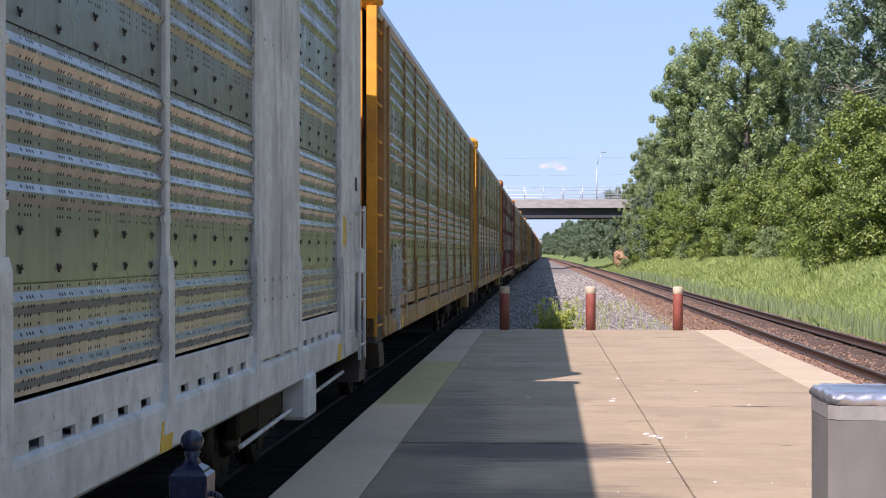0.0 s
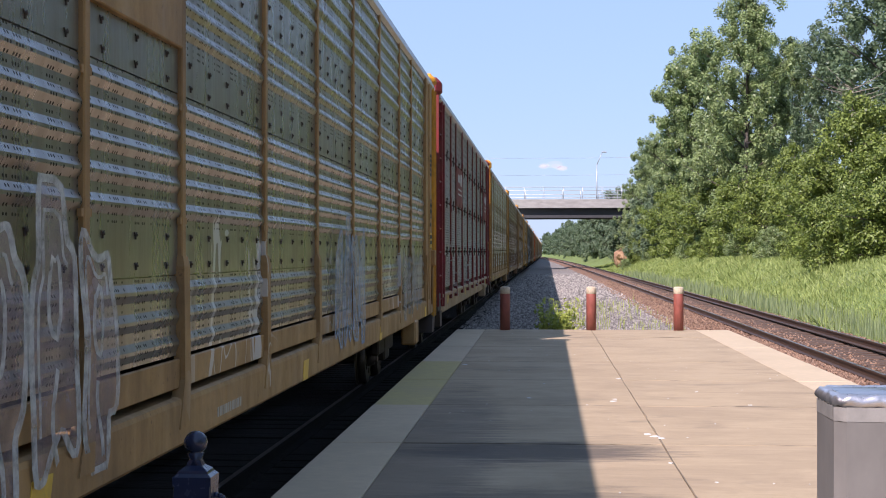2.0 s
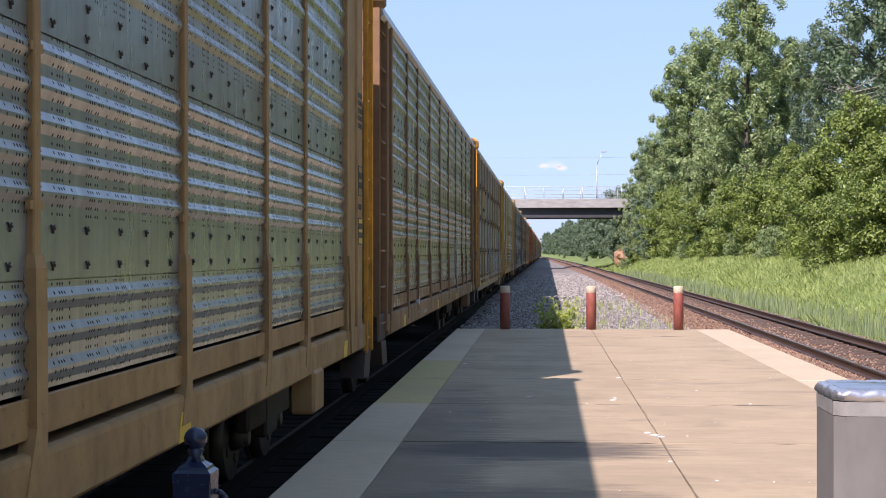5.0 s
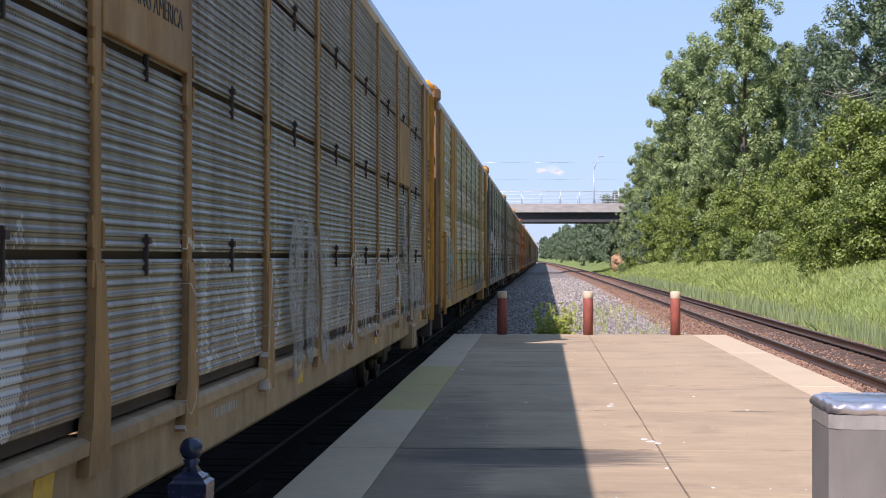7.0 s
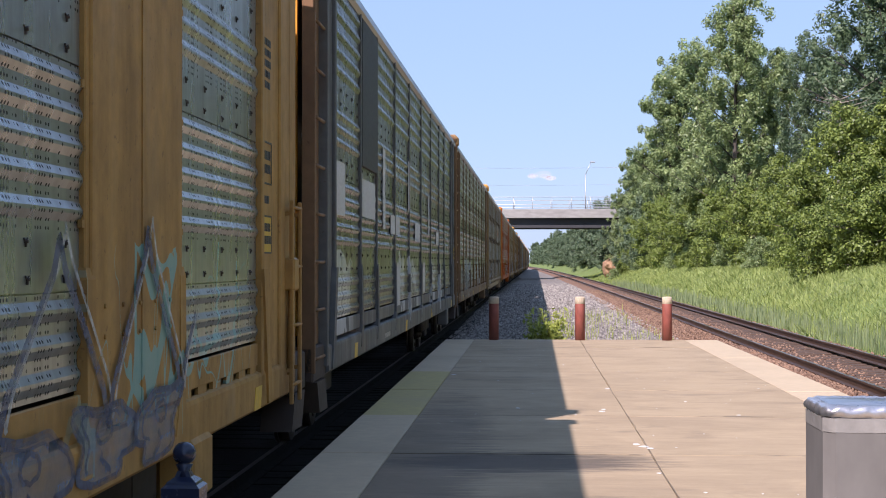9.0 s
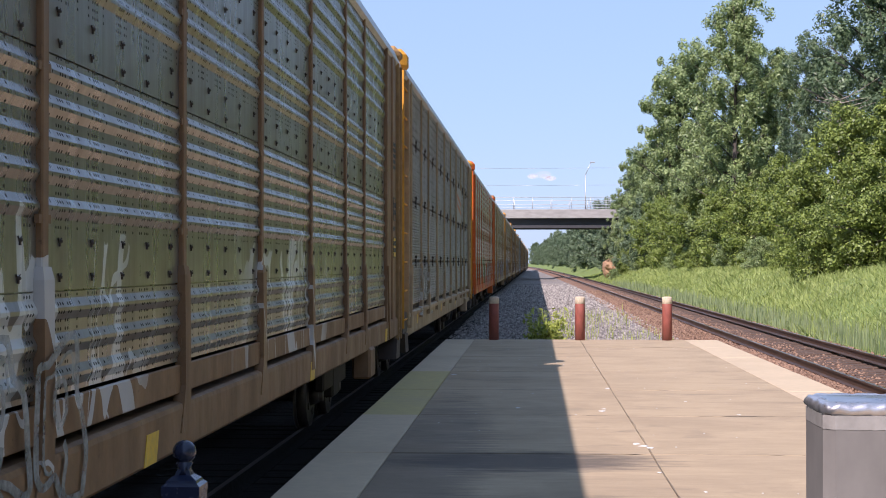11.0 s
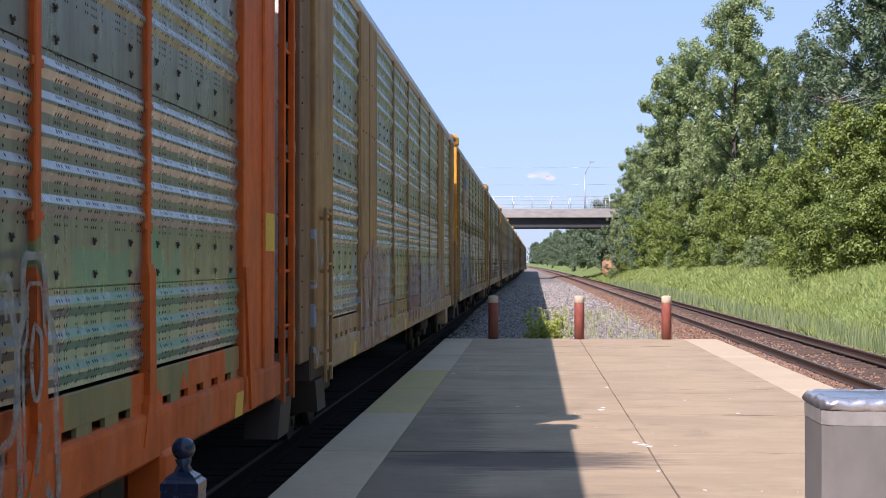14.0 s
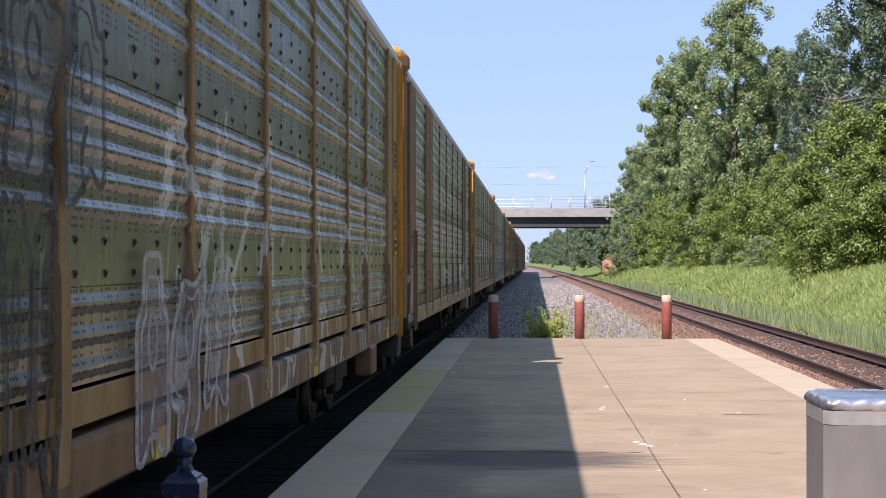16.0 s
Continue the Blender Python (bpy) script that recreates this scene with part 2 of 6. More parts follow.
M = {
    "white": worn("white_paint", (0.62, 0.61, 0.58), 0.45, 0, (0.25, 0.2, 0.15), 0.45, 6, (1, 1, 0.3)),
    "tan": worn("tan_paint", (0.36, 0.22, 0.085), 0.55, 0, (0.13, 0.07, 0.035), 0.6, 6, (1, 1, 0.3)),
    "yellow": worn("yellow_paint", (0.60, 0.31, 0.045), 0.5, 0, (0.25, 0.12, 0.04), 0.5, 6, (1, 1, 0.3)),
    "brown": worn("brown_paint", (0.25, 0.135, 0.06), 0.6, 0, (0.09, 0.05, 0.03), 0.6, 6, (1, 1, 0.3)),
    "maroon": worn("maroon_paint", (0.19, 0.035, 0.028), 0.5, 0, (0.09, 0.04, 0.03), 0.5, 6, (1, 1, 0.3)),
    "orange": worn("orange_paint", (0.50, 0.115, 0.018), 0.5, 0, (0.2, 0.06, 0.03), 0.5, 6, (1, 1, 0.3)),
    "grey": worn("grey_paint", (0.30, 0.29, 0.26), 0.55, 0, (0.13, 0.1, 0.08), 0.5, 6, (1, 1, 0.3)),
    "roof": worn("roof_sheet", (0.42, 0.43, 0.43), 0.4, 0.6, (0.2, 0.16, 0.12), 0.5, 4),
    "iron": worn("rusty_iron", (0.055, 0.038, 0.03), 0.75, 0.2, (0.02, 0.017, 0.015), 0.6, 12),
    "wheel": worn("wheel_steel", (0.09, 0.07, 0.06), 0.5, 0.6, (0.03, 0.025, 0.02), 0.6, 9),
    "rail": worn("rail_steel", (0.10, 0.06, 0.042), 0.5, 0.5, (0.05, 0.03, 0.025), 0.5, 9, (1, 0.1, 1)),
    "railtop": worn("rail_head", (0.42, 0.37, 0.34), 0.3, 0.9, (0.2, 0.14, 0.1), 0.3, 9, (1, 0.1, 1)),
    "tie": worn("sleeper_wood", (0.085, 0.052, 0.036), 0.9, 0, (0.04, 0.03, 0.025), 0.6, 12, (4, 1, 1), 0.5, 0.01),
    "edge": worn("edge_concrete", (0.46, 0.365, 0.245), 0.8, 0, (0.31, 0.24, 0.155), 0.5, 6, None, 0.2, 0.005, 0.12),
    "edge_yellow": worn("faded_yellow_edge", (0.42, 0.34, 0.14), 0.8, 0, (0.36, 0.29, 0.16), 0.6, 6, None, 0.2, 0.005, 0.15),
    "ballast": worn("ballast", (0.20, 0.18, 0.165), 0.95, 0, (0.17, 0.135, 0.11), 0.6, 9, None, 0.9, 0.06, 0.5),
    # near black: the shade under the train, coloured onto ballast, rails and sleepers
    "train_shade": worn("under_train_shade", (0.012, 0.011, 0.010), 0.97, 0, (0.007, 0.006, 0.006), 0.6, 9, None, 0.9, 0.05, 0.4, 0.12),
    "splash": worn("white_splash", (0.55, 0.54, 0.50), 0.8, 0, (0.5, 0.45, 0.4), 0.4, 30),
    "palesign": worn("pale_sign_paint", (0.36, 0.33, 0.28), 0.55, 0, (0.22, 0.19, 0.15), 0.5, 6, (1, 1, 0.3)),
    "labelplate": worn("yellow_label", (0.62, 0.38, 0.03), 0.5, 0, (0.4, 0.25, 0.05), 0.4, 20),
    "tar": worn("dark_joint_filler", (0.15, 0.118, 0.085), 0.9, 0, (0.16, 0.13, 0.1), 0.6, 8),
    "ink": worn("dark_lettering", (0.03, 0.03, 0.03), 0.6, 0, (0.06, 0.05, 0.04), 0.4, 20),
    "red": worn("red_mark", (0.36, 0.05, 0.04), 0.6, 0, (0.25, 0.08, 0.06), 0.4, 9),
    "blue": worn("blue_mark", (0.06, 0.09, 0.22), 0.6, 0, (0.1, 0.1, 0.15), 0.4, 9),
    "glass": worn("car_glass", (0.02, 0.025, 0.03), 0.1, 0.0, (0.03, 0.03, 0.03), 0.2, 3),
    "tyre": worn("tyre_rubber", (0.02, 0.02, 0.02), 0.8, 0, (0.03, 0.03, 0.03), 0.3, 9),
    "rustbed": worn("rust_stained_ballast", (0.20, 0.108, 0.066), 0.95, 0, (0.085, 0.058, 0.042), 0.6, 9, None, 0.9, 0.05, 0.4),
    "bollard": worn("red_brown_paint", (0.27, 0.075, 0.055), 0.6, 0, (0.16, 0.08, 0.06), 0.6, 10, (1, 1, 0.4)),
    "bollard_top": worn("worn_cream_paint", (0.52, 0.43, 0.31), 0.7, 0, (0.26, 0.12, 0.08), 0.9, 22),
    "black": worn("black_enamel", (0.013, 0.021, 0.055), 0.26, 0, (0.03, 0.03, 0.04), 0.4, 9),
    "cast": worn("grey_steel_paint", (0.16, 0.152, 0.142), 0.8, 0, (0.2, 0.19, 0.18), 0.4, 5, (1, 1, 0.5), 0.05),
    "chrome": worn("welded_steel_rim", (0.62, 0.61, 0.64), 0.33, 0.85, (0.30, 0.29, 0.30), 0.7, 22, None, 0.35, 0.006),
    "plate_top": worn("steel_cap_plate", (0.42, 0.45, 0.50), 0.3, 0.85, (0.30, 0.31, 0.34), 0.5, 9),
    "cast_light": worn("rubbed_steel_paint", (0.26, 0.25, 0.235), 0.6, 0, (0.18, 0.17, 0.16), 0.5, 12),
    "bridge": worn("bridge_concrete", (0.29, 0.28, 0.265), 0.85, 0, (0.2, 0.19, 0.18), 0.5, 0.8, (1, 1, 3)),
    "girder": worn("bridge_girder", (0.035, 0.036, 0.042), 0.7, 0, (0.04, 0.04, 0.04), 0.5, 1.0),
    "zinc": worn("zinc_rail", (0.5, 0.52, 0.54), 0.45, 0.6, (0.35, 0.35, 0.35), 0.4, 5),
    "bark": worn("bark", (0.075, 0.062, 0.05), 0.9, 0, (0.045, 0.038, 0.03), 0.6, 6, (1, 1, 0.2), 0.6, 0.03),
    "deadwood": worn("dead_wood", (0.30, 0.265, 0.22), 0.85, 0, (0.25, 0.22, 0.19), 0.5, 6, (1, 1, 0.2)),
    "clay": worn("bare_clay", (0.34, 0.20, 0.12), 0.9, 0, (0.3, 0.2, 0.1), 0.6, 1.5),
}


def stained_shaded_concrete():
    """Broom-finished platform concrete: mottling, cross streaks, specks, one broad oil stain across the slabs, and a
    strip darkened as shade.
    """
    m, nt, bs = graph("platform_concrete")
    streak = noise_node(nt, 3.0, 7.0, 0.72, (0.5, 2.6, 1))
    blotch = noise_node(nt, 0.6, 6.0, 0.68, (0.9, 1.0, 1), 0.4)
    spill = noise_node(nt, 1.0, 5.0, 0.7, (0.55, 1.2, 1), 0.8)
    speck = noise_node(nt, 24.0, 4.0, 0.75)
    grain = noise_node(nt, 70.0, 3.0, 0.7)
    base = mix(nt, ramp(nt, streak, 0.3, 0.72), (0.290, 0.215, 0.130), (0.398, 0.300, 0.187))
    base = mix(nt, ramp(nt, blotch, 0.42, 0.64, 0.0, 0.55), base, (0.205, 0.152, 0.10))
    base = mix(nt, ramp(nt, spill, 0.55, 0.70, 0.0, 0.6), base, (0.115, 0.088, 0.062))
    base = mix(nt, ramp(nt, speck, 0.58, 0.74, 0.0, 0.5), base, (0.13, 0.10, 0.075))
    base = mix(nt, ramp(nt, grain, 0.35, 0.75, 0.0, 0.35), base, (0.40, 0.33, 0.225))
    tc = node(nt, "ShaderNodeTexCoord")
    sep = node(nt, "ShaderNodeSeparateXYZ")
    nt.links.new(tc.outputs["Object"], sep.inputs[0])
    # the oil stain lies along one cross joint, thinning out at its ends; the strip beside the edge slabs is the train's
    # shade, deepened by colour
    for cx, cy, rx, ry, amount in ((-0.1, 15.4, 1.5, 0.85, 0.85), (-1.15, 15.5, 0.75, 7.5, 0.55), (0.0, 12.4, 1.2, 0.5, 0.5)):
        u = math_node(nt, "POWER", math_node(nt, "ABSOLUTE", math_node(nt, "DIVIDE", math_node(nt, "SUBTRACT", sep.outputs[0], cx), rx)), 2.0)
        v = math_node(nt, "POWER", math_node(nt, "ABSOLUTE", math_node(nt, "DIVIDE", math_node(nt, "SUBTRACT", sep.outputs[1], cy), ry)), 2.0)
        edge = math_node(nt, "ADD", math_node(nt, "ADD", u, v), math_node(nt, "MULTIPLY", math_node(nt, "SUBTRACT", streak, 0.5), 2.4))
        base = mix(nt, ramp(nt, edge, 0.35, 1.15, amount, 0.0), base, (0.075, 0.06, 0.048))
    nt.links.new(base, bs.inputs["Base Color"])
    nt.links.new(ramp(nt, blotch, 0.3, 0.7, 0.75, 0.95), bs.inputs["Roughness"])
    bump(nt, bs, math_node(nt, "ADD", streak, grain), 0.3, 0.004)
    return m


M["concrete"] = stained_shaded_concrete()


def foliage(name, dark, light, gloss=0.5, patch=0.5):
    m, nt, bs = graph(name)
    geo = node(nt, "ShaderNodeNewGeometry")
    col = mix(nt, geo.outputs["Random Per Island"], dark, light)
    broad = noise_node(nt, patch, 3.0, 0.6)
    col = mix(nt, ramp(nt, broad, 0.35, 0.7, 0.0, 0.45), col, tuple(c * 1.25 for c in light))
    nt.links.new(col, bs.inputs["Base Color"])
    bs.inputs["Roughness"].default_value = gloss
    tr = node(nt, "ShaderNodeBsdfTranslucent")
    nt.links.new(col, tr.inputs[0])
    ms = node(nt, "ShaderNodeMixShader")
    ms.inputs[0].default_value = 0.3
    nt.links.new(bs.outputs[0], ms.inputs[1])
    nt.links.new(tr.outputs[0], ms.inputs[2])
    nt.links.new(ms.outputs[0], nt.nodes["Material Output"].inputs[0])
    return m


M["leaf"] = foliage("poplar_leaves", (0.06, 0.11, 0.042), (0.30, 0.375, 0.15), 0.42)
# paler, greyer green: the haze of distance is put into the colour
M["leaf_hazed"] = foliage("hazed_distant_leaves", (0.07, 0.115, 0.065), (0.17, 0.235, 0.13))
M["leaf_bright"] = foliage("maple_leaves", (0.04, 0.075, 0.014), (0.235, 0.30, 0.062))
M["leaf_dark"] = foliage("dark_leaves", (0.045, 0.085, 0.042), (0.14, 0.20, 0.10))
M["grass"] = foliage("tall_grass", (0.15, 0.225, 0.055), (0.33, 0.385, 0.125), 0.6, 0.22)
M["weed"] = foliage("weed_leaves", (0.17, 0.24, 0.035), (0.40, 0.44, 0.10))
M["stalk"] = foliage("pale_stalks", (0.13, 0.19, 0.09), (0.26, 0.31, 0.16))
M["turf"] = worn("turf", (0.13, 0.19, 0.045), 0.95, 0, (0.16, 0.15, 0.055), 0.5, 2.5, None, 0.8, 0.08, 0.4)


# ---- building helpers ----
def finish(bm, name, material):
    me = bpy.data.meshes.new(name)
    bmesh.ops.recalc_face_normals(bm, faces=bm.faces)
    bm.to_mesh(me)
    bm.free()
    for m in material if isinstance(material, (list, tuple)) else [material]:
        me.materials.append(m)
    return me


def part(name, bm, material, parent=None, label=""):
    ob = new(name, finish(bm, name, material))
    ob.parent = parent
    return tagged(ob, label)


def box(bm, x0, y0, z0, x1, y1, z1, bevel=0.0, slot=0):
    vs = [bm.verts.new((x, y, z)) for x in (x0, x1) for y in (y0, y1) for z in (z0, z1)]
    fs = [bm.faces.new([vs[i] for i in q]) for q in ((0, 1, 3, 2), (4, 6, 7, 5), (0, 4, 5, 1), (2, 3, 7, 6), (0, 2, 6, 4), (1, 5, 7, 3))]
    for f in fs:
        f.material_index = slot
    if bevel:
        edges = {e for f in fs for e in f.edges}
        bmesh.ops.bevel(bm, geom=list(edges), offset=bevel, segments=1, affect="EDGES")
    return vs


def tube(bm, a, b, r0, r1=None, sides=8, slot=0):
    a, b = Vector(a), Vector(b)
    r1 = r0 if r1 is None else r1
    q = (b - a).to_track_quat("Z", "Y")
    rings = []
    for p, r in ((a, r0), (b, r1)):
        rings.append([bm.verts.new(p + q @ Vector((r * math.cos(k * math.tau / sides), r * math.sin(k * math.tau / sides), 0))) for k in range(sides)])
    for k in range(sides):
        f = bm.faces.new((rings[0][k], rings[0][(k + 1) % sides], rings[1][(k + 1) % sides], rings[1][k]))
        f.material_index, f.smooth = slot, True
    bm.faces.new(rings[0][::-1]).material_index = slot
    bm.faces.new(rings[1]).material_index = slot


def lathe(bm, x, y, profile, sides=20, slot=0, square=False):
    rings = []
    for r, z in profile:
        off = math.pi / 4 if square else 0
        rings.append([bm.verts.new((x + r * math.cos(off + k * math.tau / sides), y + r * math.sin(off + k * math.tau / sides), z)) for k in range(sides)])
    for a, b in zip(rings, rings[1:]):
        for k in range(sides):
            f = bm.faces.new((a[k], a[(k + 1) % sides], b[(k + 1) % sides], b[k]))
            f.smooth, f.material_index = not square, slot
    bm.faces.new(rings[0][::-1])
    bm.faces.new(rings[-1])


def extrude_y(bm, section, y0, y1, slot=0, closed=True):
    """A bar along y with the given (x, z) section."""
    a = [bm.verts.new((x, y0, z)) for x, z in section]
    b = [bm.verts.new((x, y1, z)) for x, z in section]
    n = len(section)
    for k in range(n if closed else n - 1):
        bm.faces.new((a[k], a[(k + 1) % n], b[(k + 1) % n], b[k])).material_index = slot
    if closed:
        bm.faces.new(a[::-1]).material_index = slot
        bm.faces.new(b).material_index = slot


# ---- ground, platform and tracks ----
TRACK_X, TRACK_SLOPE = -3.86, 0.003      # centre of the train's track beside the camera, and its drift
RIGHT_X, RIGHT_BEND = 6.30, 1.6e-5        # centre of the free track
RAIL_Z = -0.20
END_Y = 39.7                              # far end of the platform


def right_x(y):
    return RIGHT_X - RIGHT_BEND * max(0.0, y) ** 2


def ground_z(x, y):
    d = x - right_x(y)
    near = -0.42
    if -1.6 < d < 1.6:
        return -0.185
    if d >= 1.6:
        up = min(1.0, max(0.0, (d - 2.9) / 6.0))
        base = near + (0.2 if d < 2.0 else 0.0)
        return base + 2.0 * up * up * (3 - 2 * up) + 0.05 * max(0.0, d - 9.0) + 0.12 * noise.noise((x * 0.2, y * 0.2, 0)) * up
    if d > -2.4:
        return near + (d + 2.4) / 0.8 * 0.22
    return near


def build_ground():
    xs = sorted({-600, -300, -120, -60, -30, -15, -8, *[k * 0.4 - 6 for k in range(76)], 26, 30, 40, 60, 120, 300, 600})
    ys = [-60, -20] + [k * 2.0 for k in range(0, 60)] + [120 * 1.06 ** k for k in range(0, 62)]
    bm = bmesh.new()
    grid = [[bm.verts.new((x - (RIGHT_BEND * max(0, min(y, 900)) ** 2), y, ground_z(x - RIGHT_BEND * max(0, min(y, 900)) ** 2, min(y, 900)))) for x in xs] for y in ys]
    for j in range(len(ys) - 1):
        for i in range(len(xs) - 1):
            f = bm.faces.new((grid[j][i], grid[j][i + 1], grid[j + 1][i + 1], grid[j + 1][i]))
            mid = (xs[i] + xs[i + 1]) / 2 - RIGHT_X
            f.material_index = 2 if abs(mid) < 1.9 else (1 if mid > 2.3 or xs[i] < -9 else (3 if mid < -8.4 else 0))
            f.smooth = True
    return tagged(part("ground", bm, [M["ballast"], M["turf"], M["rustbed"], M["train_shade"]]), "grey track ballast beside a green grass bank", "ground", kind="structure")


build_ground()


def build_platform():
    plat = tagged(new("platform"), "low concrete island platform with pale edges", "platform", kind="structure")
    bm = bmesh.new()
    box(bm, -2.20, -12, -0.6, 4.74, END_Y - 0.03, -0.02)
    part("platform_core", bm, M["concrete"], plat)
    joints = [-12, -8, -4, 0, 4.2, 8.1, 12.1, 16.0, 20.0, 24.0, 28.0, 32.4, 36.2, END_Y]
    meshes = {}
    for a, b in zip(joints, joints[1:]):
        for x0, x1, mat, nm in ((-2.24, -1.50, "edge", "edge_slab"), (-1.49, 1.236, "concrete", "slab"), (1.243, 3.93, "concrete", "slab"), (3.94, 4.78, "edge", "edge_slab")):
            if nm == "edge_slab" and x0 < 0 and 19 < a < 27:
                mat = "edge_yellow"
            bm = bmesh.new()
            box(bm, x0, a + 0.012, -0.12, x1, b - 0.012, random.uniform(-0.003, 0.003), 0.008)
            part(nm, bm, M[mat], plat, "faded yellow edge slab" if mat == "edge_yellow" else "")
    # worn filler in the long joint and the cross joints
    rng = random.Random(2)
    bm = bmesh.new()
    y, left, right = 6.0, None, None
    while y < END_Y - 0.1:
        c = 1.24 + 0.035 * noise.noise((y * 0.45, 0, 0)) + 0.015 * noise.noise((y * 2.1, 5, 0))
        a, b = c - rng.uniform(0.001, 0.008), c + rng.uniform(0.001, 0.008)
        row = (bm.verts.new((a, y, 0.0045)), bm.verts.new((b, y, 0.0045)))
        if left:
            bm.faces.new((left, right, row[1], row[0]))
        left, right = row
        y += 0.22
    part("joint_filler", bm, M["tar"], plat, "dark worn joint filler")
    for yj in joints[4:-1]:
        for x0, x1 in ((-1.45, 1.18), (1.28, 3.9)):
            bm = bmesh.new()
            last = None
            for k in range(24):
                x = x0 + (x1 - x0) * k / 23
                w = rng.uniform(0.002, 0.014) + 0.02 * max(0, noise.noise((x * 0.9, yj, 3)))
                row = (bm.verts.new((x, yj - w, 0.0045)), bm.verts.new((x, yj + w, 0.0045)))
                if last:
                    bm.faces.new((last[0], row[0], row[1], last[1]))
                last = row
            part("joint_filler", bm, M["tar"], plat)
    return plat


build_platform()


RAIL_SECTION = ((-0.07, -0.17), (0.07, -0.17), (0.07, -0.155), (0.012, -0.13), (0.012, -0.045), (0.036, -0.035), (0.036, -0.003), (0.03, 0), (-0.03, 0), (-0.036, -0.003), (-0.036, -0.035), (-0.012, -0.045), (-0.012, -0.13), (-0.07, -0.155))


def sweep_rail(bm, points):
    rings = [[bm.verts.new((p[0] + x, p[1], p[2] + z)) for x, z in RAIL_SECTION] for p in points]
    n = len(RAIL_SECTION)
    for a, b in zip(rings, rings[1:]):
        for k in range(n):
            bm.faces.new((a[k], a[(k + 1) % n], b[(k + 1) % n], b[k])).material_index = 1 if k == 7 else 0
    bm.faces.new(rings[0][::-1])
    bm.faces.new(rings[-1])


def build_track(name, label, centre, heights, tie_z, y0, y1, ties):
    tr = tagged(new(name), label, "railway track", kind="structure")
    for side, h in zip((-0.7525, 0.7525), heights):
        bm = bmesh.new()
        sweep_rail(bm, [(centre(y) + side, y, h) for y in [y0 + k * (y1 - y0) / 60 for k in range(61)]])
        # rails under the train take the dark shade colour instead of steel
        part("rail", bm, [M["rail"], M["railtop"]] if tie_z > -0.3 else [M["train_shade"], M["iron"]], tr)
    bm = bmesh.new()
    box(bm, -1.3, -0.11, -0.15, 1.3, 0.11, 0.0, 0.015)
    tie = finish(bm, "sleeper", M["tie"] if tie_z > -0.3 else M["train_shade"])
    y = 6.0
    while y < ties:
        o = new("sleeper", tie)
        o.parent = tr
        o.location = (centre(y) + random.uniform(-0.03, 0.03), y, tie_z + random.uniform(-0.012, 0.006))
        o.rotation_euler[2] = random.uniform(-0.015, 0.015)
        o.rotation_euler[1] = -math.atan2(heights[1] - heights[0], 1.505)
        y += 0.53
    return tr


build_track("track_left", "rusty railway track, coloured dark for the shade under the moving train", lambda y: TRACK_X + TRACK_SLOPE * y, (RAIL_Z, RAIL_Z), -0.408, -60, 900, 55)
build_track("track_right", "empty railway track with dark steel rails", right_x, (0.02, 0.10), -0.16, -40, 700, 120)


# ---- the train ----
PITCH, SPEED, FIRST = 28.5, 22.75, 20.2     # coupled length, metres a second, near end of the car numbered 1 at the start
LONG = 27.45
HALF = 1.6
SILL0, SILL1, EAVE, CROWN = 0.79, 1.12, 5.24, 5.67
POSTS = (4.15, 6.15, 8.94, 11.73, 14.52, 17.31, 20.1, 22.1)
NEAR_IN, FAR_IN, FAR_POST = 1.5, 24.9, 26.3   # where the side sheets begin and end, and where the far end post ends
SHIFT = {4: 0.15, 7: 1.0, 8: 0.5, 10: -0.5, 12: 0.15, 14: 0.4}                     # cars that stand a little out of the even spacing


def rib_profile():
    """(offset from the side, height) up the sheet: bands of sloped ribs with flat bolted bands between them."""
    z = SILL1 + 0.25
    pts = [(0, z)]
    for top, pitch, deep in ((1.86, 0.158, 0.019), (2.18, 0, 0), (2.98, 0.16, 0.02), (3.32, 0, 0), (3.80, 0.16, 0.02), (4.12, 0, 0), (EAVE - 0.05, 0.2, 0.024)):
        if pitch:
            n = round((top - z) / pitch)
            p = (top - z) / n
            for k in range(n):
                a = z + k * p
                pts += [(0, a + p * 0.16), (deep, a + p * 0.42), (deep, a + p * 0.54), (0, a + p * 0.80)]
        pts.append((0, top))
        if top in (1.86, 2.98):               # lap joint above the ribs
            pts += [(-0.02, top + 0.001), (-0.02, top + 0.008), (0.001, top + 0.009)]
        z = top
    return pts


def sheet(bm, y0, y1, pts):
    a = [bm.verts.new((HALF - 0.035 + d, y0, z)) for d, z in pts]
    b = [bm.verts.new((HALF - 0.035 + d, y1, z)) for d, z in pts]
    for k in range(len(pts) - 1):
        if abs(pts[k][1] - pts[k + 1][1]) + abs(pts[k][0] - pts[k + 1][0]) > 1e-6:
            bm.faces.new((a[k], b[k], b[k + 1], a[k + 1]))


def flutes(z0, z1, pitch=0.056, deep=0.012):
    n = max(1, round((z1 - z0) / pitch))
    p = (z1 - z0) / n
    pts = []
    for k in range(n):
        a = z0 + k * p
        pts += [(0, a), (0, a + p * 0.3), (deep, a + p * 0.42), (deep, a + p * 0.62), (0, a + p * 0.96)]
    return pts + [(0, z1)]


SHEETS_B = ((SILL1 + 0.10, 2.0), (2.045, 3.112), (3.155, 4.168), (4.21, EAVE - 0.05))


